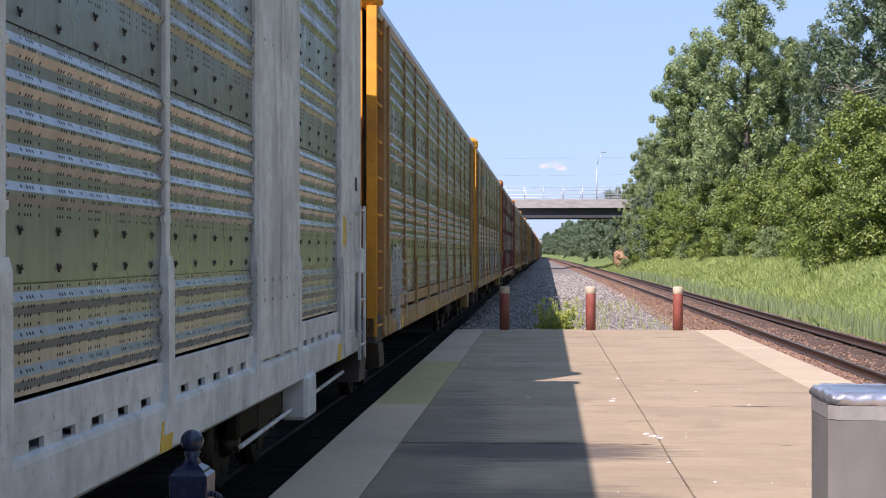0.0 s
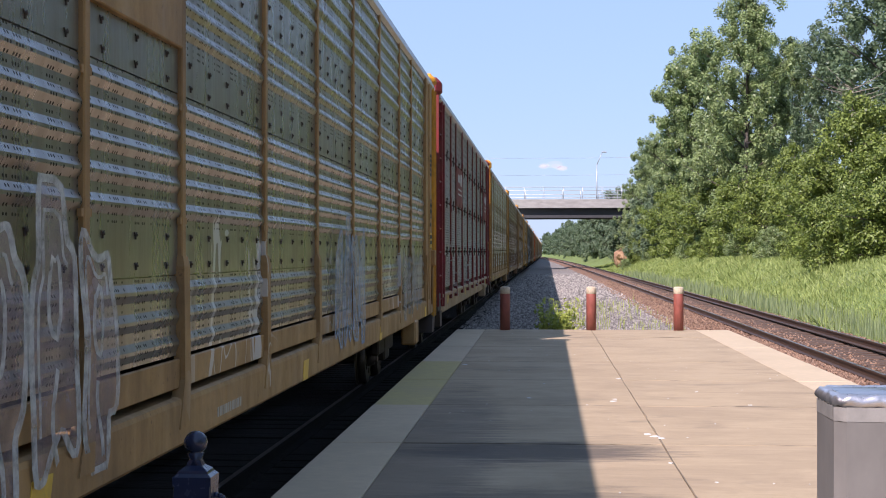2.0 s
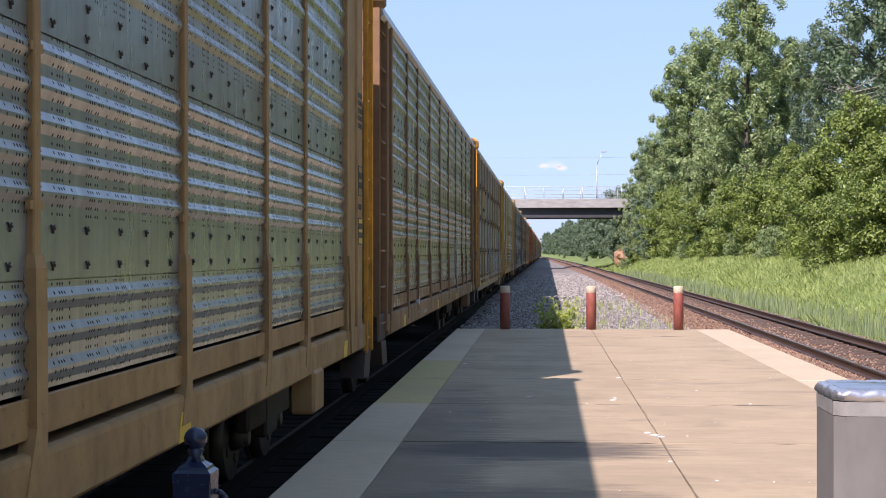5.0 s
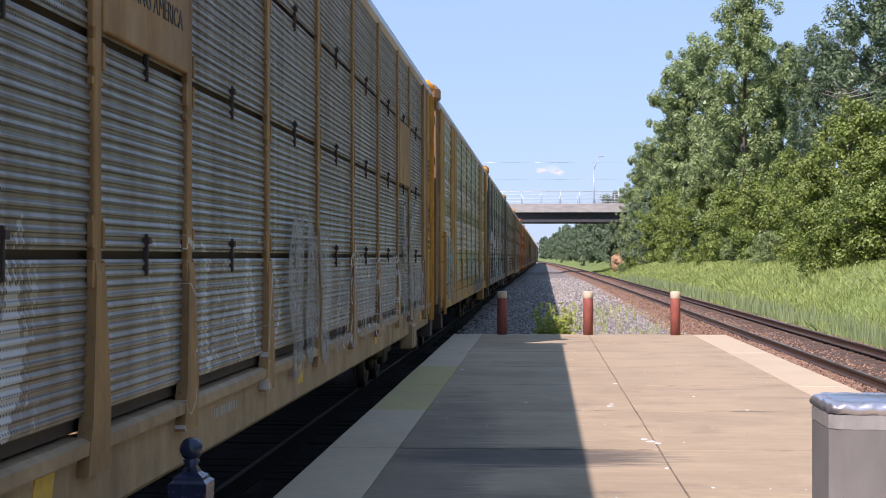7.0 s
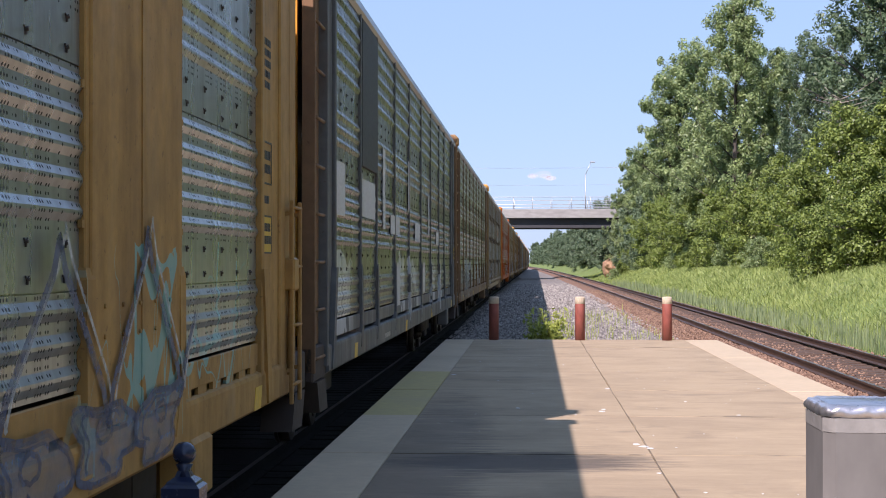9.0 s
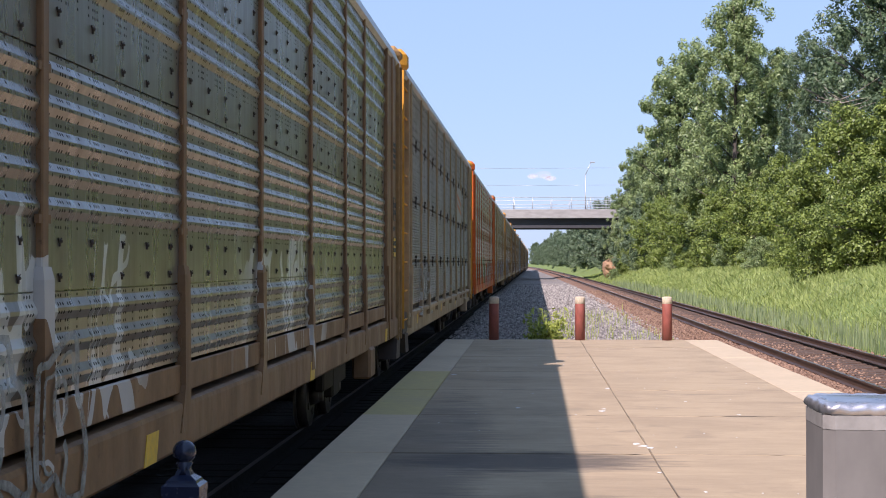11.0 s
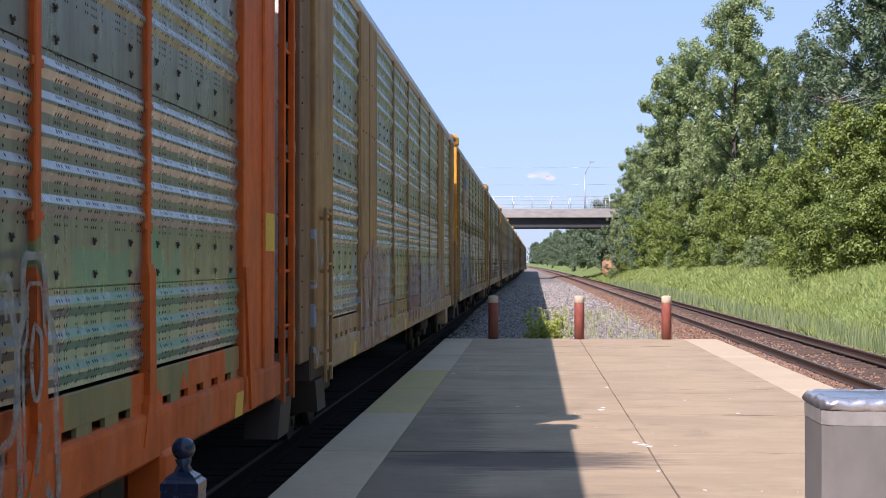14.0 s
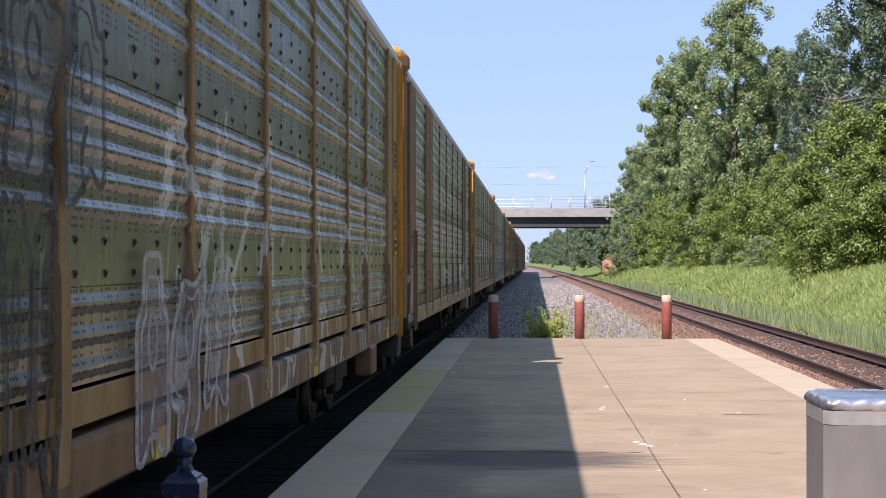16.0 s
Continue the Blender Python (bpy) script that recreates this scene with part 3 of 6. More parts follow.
def bars(bm, y0, y1, z0, z1, x, rows, seed, lines=3):
    """Rows of short raised bars for lettering that is too small to read."""
    rng = random.Random(seed)
    for r in range(rows):
        zt = z1 - (z1 - z0) * (r + 0.15) / rows
        zb = z1 - (z1 - z0) * (r + 0.8) / rows
        y = y0
        while y < y1 - 0.03:
            w = rng.uniform(0.03, 0.09)
            box(bm, x, y, zb, x + 0.004, min(y1, y + w), zt)
            y += w + 0.025


def car_meshes(kind):
    """All meshes of one kind of car, in the car's own space: y runs away from its near end."""
    parts = []
    edges = (NEAR_IN,) + POSTS + (FAR_IN,)
    for k, (a, b) in enumerate(zip(edges, edges[1:])):
        narrow = k in (1, 7)
        if kind == "A":
            bm = bmesh.new()
            sheet(bm, a, b, rib_profile())
            parts.append(("side_panel", finish(bm, "side_panel", [M["roof"], M["iron"]]), "narrow" if narrow else "panel", ""))
            bm = bmesh.new()
            for zr in (1.93, 2.10, 3.05, 3.20, 3.86, 4.02):
                n = 5 if b - a > 2.3 else 3
                for j in range(n):
                    yy = a + (b - a) * (j + 0.5) / n + 0.02 * math.sin(j * 9 + zr * 7)
                    tube(bm, (HALF - 0.04, yy, zr), (HALF - 0.018, yy, zr), 0.012, 0.008, 6)
                    box(bm, HALF - 0.036, yy - 0.006, zr - 0.024, HALF - 0.026, yy + 0.006, zr)
                    tube(bm, (HALF - 0.034, yy + 0.005, zr), (HALF - 0.03, yy + 0.026, zr + 0.016), 0.004, sides=4)
                    tube(bm, (HALF - 0.034, yy - 0.005, zr), (HALF - 0.03, yy - 0.026, zr + 0.016), 0.004, sides=4)
            parts.append(("bolt_strip", finish(bm, "bolt_strip", M["iron"]), "narrow_bolt" if narrow else None, ""))
            bm = bmesh.new()
            box(bm, HALF - 0.04, a + 0.06, SILL1 + 0.05, HALF - 0.012, b - 0.06, SILL1 + 0.23, 0.006)
            parts.append(("kick_plate", finish(bm, "kick_plate", M["iron"]), "post", ""))
            bm = bmesh.new()
            nb = max(3, round((b - a) / 0.45))
            for j in range(nb):
                yb = a + (b - a) * (j + 0.5) / nb
                box(bm, HALF - 0.04, yb - 0.13, SILL1 - 0.01, HALF - 0.015, yb + 0.13, SILL1 + 0.06)
            parts.append(("sill_strip", finish(bm, "sill_strip", M["iron"]), "dash", ""))
        else:
            for z0, z1 in SHEETS_B:
                bm = bmesh.new()
                sheet(bm, a, b, flutes(z0, z1))
                parts.append(("side_panel", finish(bm, "side_panel", [M["roof"], M["iron"]]), "panel", ""))
            # added dark sheet: keeps the gaps between the sheets black and blocks leaking sun
            bm = bmesh.new()
            box(bm, HALF - 0.12, a, SILL1 + 0.021, HALF - 0.08, b, 4.4)
            parts.append(("gap_shade_sheet", finish(bm, "gap_shade_sheet", M["iron"]), None, ""))
            mid = (a + b) / 2
            for zc in (2.025, 3.135, 4.19):
                bm = bmesh.new()
                box(bm, HALF - 0.04, mid - 0.012, zc - 0.12, HALF - 0.008, mid + 0.012, zc + 0.12, 0.005)
                box(bm, HALF - 0.04, mid - 0.025, zc + 0.06, HALF + 0.004, mid + 0.03, zc + 0.10)
                parts.append(("latch", finish(bm, "latch", M["iron"]), None, ""))
        if narrow:
            bm = bmesh.new()
            box(bm, HALF - 0.045, a + 0.02, SILL1 + 0.02, HALF + 0.012, b - 0.02, EAVE - 0.02, 0.01)
            box(bm, HALF + 0.012, (a + b) / 2 - 0.015, SILL1 + 0.02, HALF + 0.02, (a + b) / 2 + 0.015, EAVE - 0.02)
            for zr in (1.62, 1.78, 3.7, 4.4):
                for j in range(5):
                    tube(bm, (HALF + 0.01, a + 0.25 + j * 0.35, zr), (HALF + 0.024, a + 0.25 + j * 0.35, zr), 0.014, sides=6)
            parts.append(("plain_plate", finish(bm, "plain_plate", M["iron"]), "plate", "plain painted steel plate"))
            bm = bmesh.new()
            box(bm, HALF - 0.05, a + 0.07, 3.26 if kind == "A" else 3.17, HALF + 0.006, b - 0.07, EAVE - 0.06 if kind == "A" else 4.16, 0.008)
            parts.append(("sign_plate", finish(bm, "sign_plate", M["iron"]), "sign" if k == 1 else "far_sign", "painted plate on the upper side"))
        if kind == "B" and k in (2, 8):
            bm = bmesh.new()
            box(bm, HALF - 0.05, a + 0.08, 3.17, HALF - 0.004, b - 0.08, 4.16, 0.006)
            parts.append(("sign_plate", finish(bm, "sign_plate", M["iron"]), "logo_sign", "painted plate on the upper side"))
    # posts, each with a broader foot that kinks outward and laps the sill
    for k, y in enumerate(POSTS):
        w = 0.045 if kind == "A" else 0.06
        bm = bmesh.new()
        box(bm, HALF - 0.05, y - w, SILL1 + 0.78, HALF - 0.002, y + w, EAVE, 0.008)
        wide = w + (0.03 if kind == "A" else 0.02)
        splay = 0.0 if kind == "A" else 0.075
        levels = ((SILL1 + 0.86, -wide * 0.8, wide * 0.8, HALF + 0.004), (SILL1 + 0.80, -wide, wide, HALF + 0.016), (SILL1 + 0.10, -wide - splay, wide + splay, HALF + 0.022), (SILL0 + 0.14, -wide - 0.15 - splay * 0.5, wide - 0.06 + splay, HALF + 0.03))
        rings = [[bm.verts.new(p) for p in ((HALF - 0.05, y + a, z), (x, y + a, z), (x, y + b, z), (HALF - 0.05, y + b, z))] for z, a, b, x in levels]
        for lo, hi in zip(rings, rings[1:]):
            for j in range(4):
                bm.faces.new((lo[j], lo[(j + 1) % 4], hi[(j + 1) % 4], hi[j]))
        bm.faces.new(rings[0])
        bm.faces.new(rings[-1][::-1])
        for zr in (1.5, 2.2, 2.9, 3.6, 4.3):
            for s in (-1, 1):
                box(bm, HALF - 0.03, y + s * (w + 0.02) - 0.02, zr - 0.02, HALF - 0.006, y + s * (w + 0.02) + 0.02, zr + 0.02)
        if kind == "B":
            for zc in (2.025, 3.135, 4.19):
                for s in (-1, 1):
                    yy = y + s * (w + 0.03)
                    box(bm, HALF - 0.03, yy - 0.02, zc - 0.17, HALF + 0.004, yy + 0.02, zc - 0.03, 0.005)
                    box(bm, HALF - 0.03, yy - 0.02, zc + 0.03, HALF + 0.004, yy + 0.02, zc + 0.17, 0.005)
        parts.append(("post", finish(bm, "post", M["tan"]), "post", ""))
    # near end: a flange facing along the train, a ladder recess behind it, and a broad end post
    bm = bmesh.new()
    box(bm, HALF - 0.14, 0, SILL0 + 0.08, HALF, 0.04, EAVE + 0.05, 0.008)
    box(bm, HALF - 0.13, 0.03, SILL0 + 0.2, HALF - 0.08, 0.80, EAVE + 0.05)
    parts.append(("end_channel", finish(bm, "end_channel", M["tan"]), "near_end", ""))
    bm = bmesh.new()
    bars(bm, 0.30, 0.52, 2.15, 2.62, HALF - 0.08, 4, 6)
    parts.append(("small_lettering", finish(bm, "small_lettering", M["ink"]), "near_ink", ""))
    bm = bmesh.new()
    box(bm, HALF - 0.14, 0.79, SILL0 + 0.1, HALF + 0.02, 0.87, EAVE, 0.01)
    box(bm, HALF - 0.1, 0.86, SILL0 + 0.25, HALF - 0.02, NEAR_IN - 0.07, EAVE)
    box(bm, HALF - 0.08, NEAR_IN - 0.08, SILL0 + 0.1, HALF + 0.02, NEAR_IN + 0.03, EAVE, 0.01)
    vs = box(bm, HALF - 0.06, NEAR_IN - 0.12, SILL0 + 0.05, HALF + 0.04, NEAR_IN + 0.05, 1.95)
    for v in vs:
        if v.co.z < 1.2:
            v.co.y -= 0.3
    parts.append(("end_post", finish(bm, "end_post", M["tan"]), "near_frame", ""))
    for j in range(9):
        bm = bmesh.new()
        zz = SILL0 + 0.22 + j * 0.5
        tube(bm, (HALF - 0.02, 0.03, zz), (HALF - 0.02, 0.80, zz), 0.018, sides=6)
        parts.append(("rung", finish(bm, "rung", M["tan"]), "ladder", ""))
    # other cars have a flat double plate here instead, behind it the hinge post of the end door
    bm = bmesh.new()
    box(bm, HALF - 0.12, 0.11, SILL0 + 0.1, HALF + 0.01, 0.70, EAVE, 0.014)
    box(bm, HALF - 0.12, 0.72, SILL0 + 0.1, HALF, NEAR_IN + 0.04, EAVE, 0.014)
    for zr in (1.5, 2.3, 3.1, 3.9, 4.7):
        tube(bm, (HALF, 0.2, zr), (HALF + 0.02, 0.2, zr), 0.014, sides=6)
    parts.append(("near_plate", finish(bm, "near_plate", M["tan"]), "plate", ""))
    bm = bmesh.new()
    box(bm, HALF - 0.10, -0.62, SILL0 + 0.2, HALF - 0.04, 0.10, EAVE + 0.1, 0.012)
    for j in range(16):
        tube(bm, (HALF - 0.04, -0.5, 1.3 + j * 0.25), (HALF - 0.025, -0.5, 1.3 + j * 0.25), 0.012, sides=6)
    parts.append(("hinge_post", finish(bm, "hinge_post", M["tan"]), "hinge_post", "rusty brown hinge post of the end door"))
    for zr in (1.25, 2.15, 3.05, 4.05, 4.9):
        bm = bmesh.new()
        box(bm, HALF - 0.20, -0.66, zr, HALF - 0.08, -0.622, zr + 0.08, 0.008)
        tube(bm, (HALF - 0.1, -0.65, zr - 0.03), (HALF - 0.1, -0.65, zr + 0.11), 0.02, sides=8)
        parts.append(("hinge", finish(bm, "hinge", M["grey"]), "hinge", "grey steel door hinge"))
    # far end: a broad post, then the door housing set back, and a short ladder across both
    bm = bmesh.new()
    box(bm, HALF - 0.08, FAR_IN - 0.03, SILL0 + 0.1, HALF + 0.02, FAR_IN + 0.08, EAVE, 0.01)
    box(bm, HALF - 0.1, FAR_IN + 0.07, SILL0 + 0.25, HALF - 0.012, FAR_POST - 0.5, EAVE)
    box(bm, HALF - 0.12, FAR_POST - 0.5, SILL0 + 0.1, HALF + 0.012, FAR_POST, EAVE, 0.015)
    vs = box(bm, HALF - 0.06, FAR_IN - 0.05, SILL0 + 0.05, HALF + 0.04, FAR_IN + 0.12, 1.95)
    for v in vs:
        if v.co.z < 1.2:
            v.co.y += 0.25
    parts.append(("end_post", finish(bm, "end_post", M["tan"]), "frame", ""))
    # added dark sheet: its colour gives the open gap beside the ladder its shade
    bm = bmesh.new()
    box(bm, HALF - 0.34, FAR_POST - 0.02, SILL1, HALF - 0.26, LONG, EAVE + 0.1)
    parts.append(("housing_shade", finish(bm, "housing_shade", M["iron"]), None, "dark sheet for the shade inside the door housing"))
    for yv in (FAR_POST + 0.1, FAR_POST + 0.42, LONG - 0.06):
        bm = bmesh.new()
        box(bm, HALF - 0.3, yv - 0.04, SILL1, HALF - 0.2, yv + 0.04, EAVE + 0.1, 0.01)
        parts.append(("housing_bar", finish(bm, "housing_bar", M["tan"]), "door", ""))
    # some cars have a wider end plate, with the short ladder in front of it
    bm = bmesh.new()
    box(bm, HALF - 0.12, FAR_POST - 0.002, SILL0 + 0.1, HALF + 0.01, 26.65, EAVE, 0.012)
    parts.append(("end_plate", finish(bm, "end_plate", M["tan"]), "ladder_short", ""))
    for role, ys, xs, top, rungs in (("ladder_short", (26.08, 26.54), (HALF + 0.05, HALF + 0.085), 2.56, 4), ("ladder_short", (0.42, 0.86), (HALF + 0.05, HALF + 0.085), 2.56, 4), ("ladder_tall", (26.74, 27.26), (HALF - 0.03, HALF + 0.03), EAVE, 9)):
        for yv in ys:
            bm = bmesh.new()
            box(bm, xs[0], yv - 0.024, SILL0 - 0.05, xs[1], yv + 0.024, top, 0.007)
            if rungs == 4:
                for zz in (1.05, 1.9, 2.45):
                    box(bm, HALF - 0.02, yv - 0.02, zz - 0.025, HALF + 0.06, yv + 0.02, zz + 0.01)
            parts.append(("ladder_rail", finish(bm, "ladder_rail", M["yellow"]), role, ""))
        for j in range(rungs):
            zz = SILL0 + 0.12 + j * (0.53 if rungs == 4 else 0.5)
            bm = bmesh.new()
            xr = HALF + 0.07 if rungs == 4 else HALF - 0.02
            tube(bm, (xr, ys[0] - 0.05, zz), (xr, ys[1] + 0.05, zz), 0.017, sides=6)
            parts.append(("rung", finish(bm, "rung", M["yellow"]), role, ""))
    # brackets at the eave corners
    for a, b, rise, role in ((-0.04, 0.55, 0.42, "near_cap"), (-0.85, -0.25, 0.42, "plate_cap"), (LONG - 0.7, LONG - 0.12, 0.30, "end")):
        bm = bmesh.new()
        box(bm, HALF - 0.3, a, EAVE + 0.04, HALF + 0.04, b, EAVE + rise, 0.1)
        parts.append(("corner_cap", finish(bm, "corner_cap", M["tan"]), role, ""))
    if kind == "B":
        bm = bmesh.new()
        box(bm, HALF - 0.05, 17.42, 3.17, HALF + 0.006, 20.0, 4.16, 0.008)
        parts.append(("sign", finish(bm, "sign", M["splash"]), "stripe_sign", "pale sign plate"))
    # warning plate, framed stencil and small lettering on the far end post
    for role, ya, xa in (("mark_plate", FAR_IN + 0.12, HALF - 0.012), ("mark_plain", FAR_POST - 0.46, HALF + 0.012)):
        bm = bmesh.new()
        box(bm, xa, ya, 2.08, xa + 0.006, ya + 0.42, 2.40)
        parts.append(("warning_plate", finish(bm, "warning_plate", M["labelplate"]), role, "small yellow warning plate"))
        bm = bmesh.new()
        for z0, z1 in ((2.08, 2.40), (2.66, 3.02)):
            for p, q, r, t in ((ya, z0, ya + 0.42, z0 + 0.014), (ya, z1 - 0.014, ya + 0.42, z1), (ya, z0, ya + 0.014, z1), (ya + 0.406, z0, ya + 0.42, z1)):
                box(bm, xa + 0.004, p, q, xa + 0.010, r, t)
        bars(bm, ya + 0.05, ya + 0.38, 2.14, 2.35, xa + 0.006, 2, 4)
        bars(bm, ya + 0.05, ya + 0.38, 2.73, 2.96, xa + 0.001, 2, 7)
        bars(bm, ya + 0.02, ya + 0.36, 2.48, 2.58, xa + 0.001, 1, 9)
        bars(bm, ya + 0.02, ya + 0.40, 3.45, 3.9, xa + 0.001, 5, 5)
        parts.append(("small_lettering", finish(bm, "small_lettering", M["ink"]), role + "_ink", ""))
    # sills, deck, far side, roof
    low = SILL0 - (0.13 if kind == "B" else 0.0)
    for s in (1, -1):
        bm = bmesh.new()
        if kind == "B":
            section = ((HALF - 0.02, SILL1), (HALF + 0.02, SILL1 - 0.02), (HALF + 0.02, SILL1 - 0.085), (HALF - 0.035, SILL1 - 0.10), (HALF - 0.035, low + 0.05), (HALF - 0.09, low), (HALF - 0.2, low), (HALF - 0.2, SILL1))
        else:
            section = ((HALF - 0.02, SILL1), (HALF + 0.012, SILL1 - 0.012), (HALF + 0.02, SILL1 - 0.04), (HALF + 0.02, low + 0.05), (HALF - 0.05, low), (HALF - 0.2, low), (HALF - 0.2, SILL1))
        extrude_y(bm, [(s * x, z) for x, z in section], 0.9, LONG - 0.9)
        parts.append(("side_sill", finish(bm, "side_sill", M["tan"]), "sill", ""))
    face = HALF + 0.019 if kind == "A" else HALF - 0.036
    for y in (3.2, 10.6, 17.0, 24.5):
        bm = bmesh.new()
        vs = box(bm, face, y, SILL0 + 0.04, face + 0.005, y + 0.28, SILL1 - 0.11)
        for v in vs:
            v.co.y += (v.co.z - SILL0) * 0.35
        parts.append(("reflector", finish(bm, "reflector", M["labelplate"]), None, "yellow reflector strip"))
    bm = bmesh.new()
    bars(bm, 7.0, 7.8, SILL0 + 0.08, SILL0 + 0.18, face, 1, 8)
    parts.append(("sill_lettering", finish(bm, "sill_lettering", M["palesign"]), None, ""))
    bm = bmesh.new()
    box(bm, -HALF + 0.1, 0.1, SILL1 - 0.12, HALF - 0.21, LONG - 0.1, SILL1 + 0.02)
    box(bm, -0.4, 0.3, 0.25, 0.4, LONG - 0.3, SILL1 - 0.13)
    parts.append(("deck", finish(bm, "deck", M["iron"]), None, "dark steel underframe"))
    bm = bmesh.new()
    tube(bm, (HALF - 0.1, 2.0, 0.55), (HALF - 0.1, 7.5, 0.5), 0.02, sides=6)
    tube(bm, (HALF - 0.1, 2.0, 0.55), (HALF - 0.1, 1.2, 0.85), 0.02, sides=6)
    parts.append(("brake_rod", finish(bm, "brake_rod", M["iron"]), "rod", ""))
    bm = bmesh.new()
    tube(bm, (HALF - 0.1, LONG - 7.5, 0.5), (HALF - 0.1, LONG - 1.6, 0.62), 0.02, sides=6)
    tube(bm, (HALF - 0.1, LONG - 4.5, 0.5), (HALF - 0.1, LONG - 4.5, 0.8), 0.018, sides=6)
    parts.append(("brake_rod", finish(bm, "brake_rod", M["iron"]), "rod", ""))
    bm = bmesh.new()
    box(bm, HALF - 0.2, LONG - 5.2, 0.45, HALF + 0.05, LONG - 4.6, 0.86, 0.03)
    parts.append(("step_box", finish(bm, "step_box", M["grey"]), "sill", ""))
    bm = bmesh.new()
    box(bm, HALF - 0.02, FAR_POST - 0.25, 1.75, HALF + 0.1, FAR_POST, 2.05, 0.02)
    tube(bm, (HALF + 0.04, FAR_POST - 0.12, 1.8), (HALF + 0.03, FAR_POST - 0.16, 1.0), 0.022, 0.022, 6)
    parts.append(("hand_brake", finish(bm, "hand_brake", M["grey"]), "hand_brake", "hand brake box with hanging chain"))
    bm = bmesh.new()
    box(bm, -HALF, 0, SILL1, -HALF + 0.05, LONG, EAVE)
    parts.append(("off_side_wall", finish(bm, "off_side_wall", M["roof"]), None, ""))
    bm = bmesh.new()
    arc = [(-HALF - 0.02, EAVE), (-HALF + 0.03, EAVE + 0.16), (-HALF + 0.28, EAVE + 0.31), (-0.6, CROWN), (0.6, CROWN), (HALF - 0.28, EAVE + 0.31), (HALF - 0.03, EAVE + 0.16), (HALF + 0.02, EAVE)]
    inner = [(x * 0.97, z - 0.05) for x, z in arc[::-1]]
    extrude_y(bm, arc + inner, 0.3, LONG - 0.3)
    y = 0.5
    while y < LONG - 0.5:
        for p, q in zip(arc[2:-2], arc[3:-2]):
            tube(bm, (p[0], y, p[1] + 0.01), (q[0], y, q[1] + 0.004), 0.012, sides=4)
        y += 0.75
    parts.append(("roof", finish(bm, "roof", M["roof"]), None, "dull zinc roof sheet with rounded eaves"))
    bm = bmesh.new()
    extrude_y(bm, arc + inner, -0.5, 0.295)
    parts.append(("roof_end", finish(bm, "roof_end", M["roof"]), "roof_end", ""))
    # end doors: two leaves at each end
    for y, role in ((0.26, "near_door"), (-0.45, "plate_door"), (LONG - 0.32, "door")):
        for s in (-1, 1):
            bm = bmesh.new()
            box(bm, min(s * 0.02, s * (HALF - 0.23)), y, SILL1 + 0.12, max(s * 0.02, s * (HALF - 0.23)), y + 0.06, EAVE + 0.2)
            for j in range(4):
                xx = s * (0.2 + j * 0.34)
                box(bm, xx - 0.05, y - 0.04, SILL1 + 0.12, xx + 0.05, y + 0.10, EAVE + 0.15, 0.015)
            for j in range(12):
                for xx in (s * 0.38, s * 1.1, s * 1.32):
                    tube(bm, (xx, y - 0.02, SILL1 + 0.2 + j * 0.34), (xx, y + 0.08, SILL1 + 0.2 + j * 0.34), 0.018, sides=6)
            parts.append(("end_door", finish(bm, "end_door", M["tan"]), role, ""))
    # couplers and end sills
    for y0, y1 in ((-0.5, 0.9), (LONG - 0.9, LONG + 0.5)):
        bm = bmesh.new()
        box(bm, -0.14, y0, 0.5, 0.14, y1, 0.8, 0.03)
        near = y0 < 1
        tube(bm, (0.5, 0.06 if near else LONG - 0.06, 0.75), (0.6, -0.25 if near else LONG + 0.25, 0.35), 0.03, sides=6)
        parts.append(("coupler", finish(bm, "coupler", M["iron"]), None, ""))
        bm = bmesh.new()
        ye = 0.0 if near else LONG - 0.9
        box(bm, -HALF + 0.1, ye, SILL0 - 0.02, HALF - 0.02, ye + 0.9, SILL1 + 0.02, 0.02)
        parts.append(("end_sill", finish(bm, "end_sill", M["iron"]), None, ""))
        bm = bmesh.new()
        vs = box(bm, HALF - 0.3, 0.15 if near else LONG - 0.75, SILL0 - 0.35, HALF, 0.75 if near else LONG - 0.15, SILL0 - 0.02)
        for v in vs:
            if v.co.z < SILL0 - 0.2:
                v.co.y += 0.18 if near else -0.18
        parts.append(("step_plate", finish(bm, "step_plate", M["iron"]), None, ""))
    return parts


def truck_frame(bm):
    for s in (-1, 1):
        box(bm, s * 0.98 - 0.07, -1.15, 0.12, s * 0.98 + 0.07, 1.15, 0.42, 0.03)
        box(bm, s * 0.98 - 0.08, -0.3, -0.02, s * 0.98 + 0.08, 0.3, 0.5, 0.03)
    box(bm, -0.98, -0.2, 0.15, 0.98, 0.2, 0.5)


def wheelset(bm):
    tube(bm, (-1.0, 0, 0), (1.0, 0, 0), 0.08, sides=10)
    for s in (-1, 1):
        tube(bm, (s * 0.70, 0, 0), (s * 0.83, 0, 0), 0.42, 0.41, sides=24)
        tube(bm, (s * 0.66, 0, 0), (s * 0.70, 0, 0), 0.45, sides=24)
        tube(bm, (s * 0.83, 0, 0), (s * 0.95, 0, 0), 0.14, 0.10, sides=12)
        for k in range(4):
            c, sn = math.cos(k * math.pi / 2), math.sin(k * math.pi / 2)
            tube(bm, (s * 0.83, 0.25 * c, 0.25 * sn), (s * 0.845, 0.25 * c, 0.25 * sn), 0.05, sides=8)


def one_mesh(fn, name, material):
    bm = bmesh.new()
    fn(bm)
    return finish(bm, name, material)


KIT = {"A": car_meshes("A"), "B": car_meshes("B")}
TRUCK = one_mesh(truck_frame, "truck_frame", M["iron"])
WHEELS = one_mesh(wheelset, "wheelset", M["wheel"])

W, K = (0.60, 0.61, 0.60), (0.03, 0.03, 0.035)
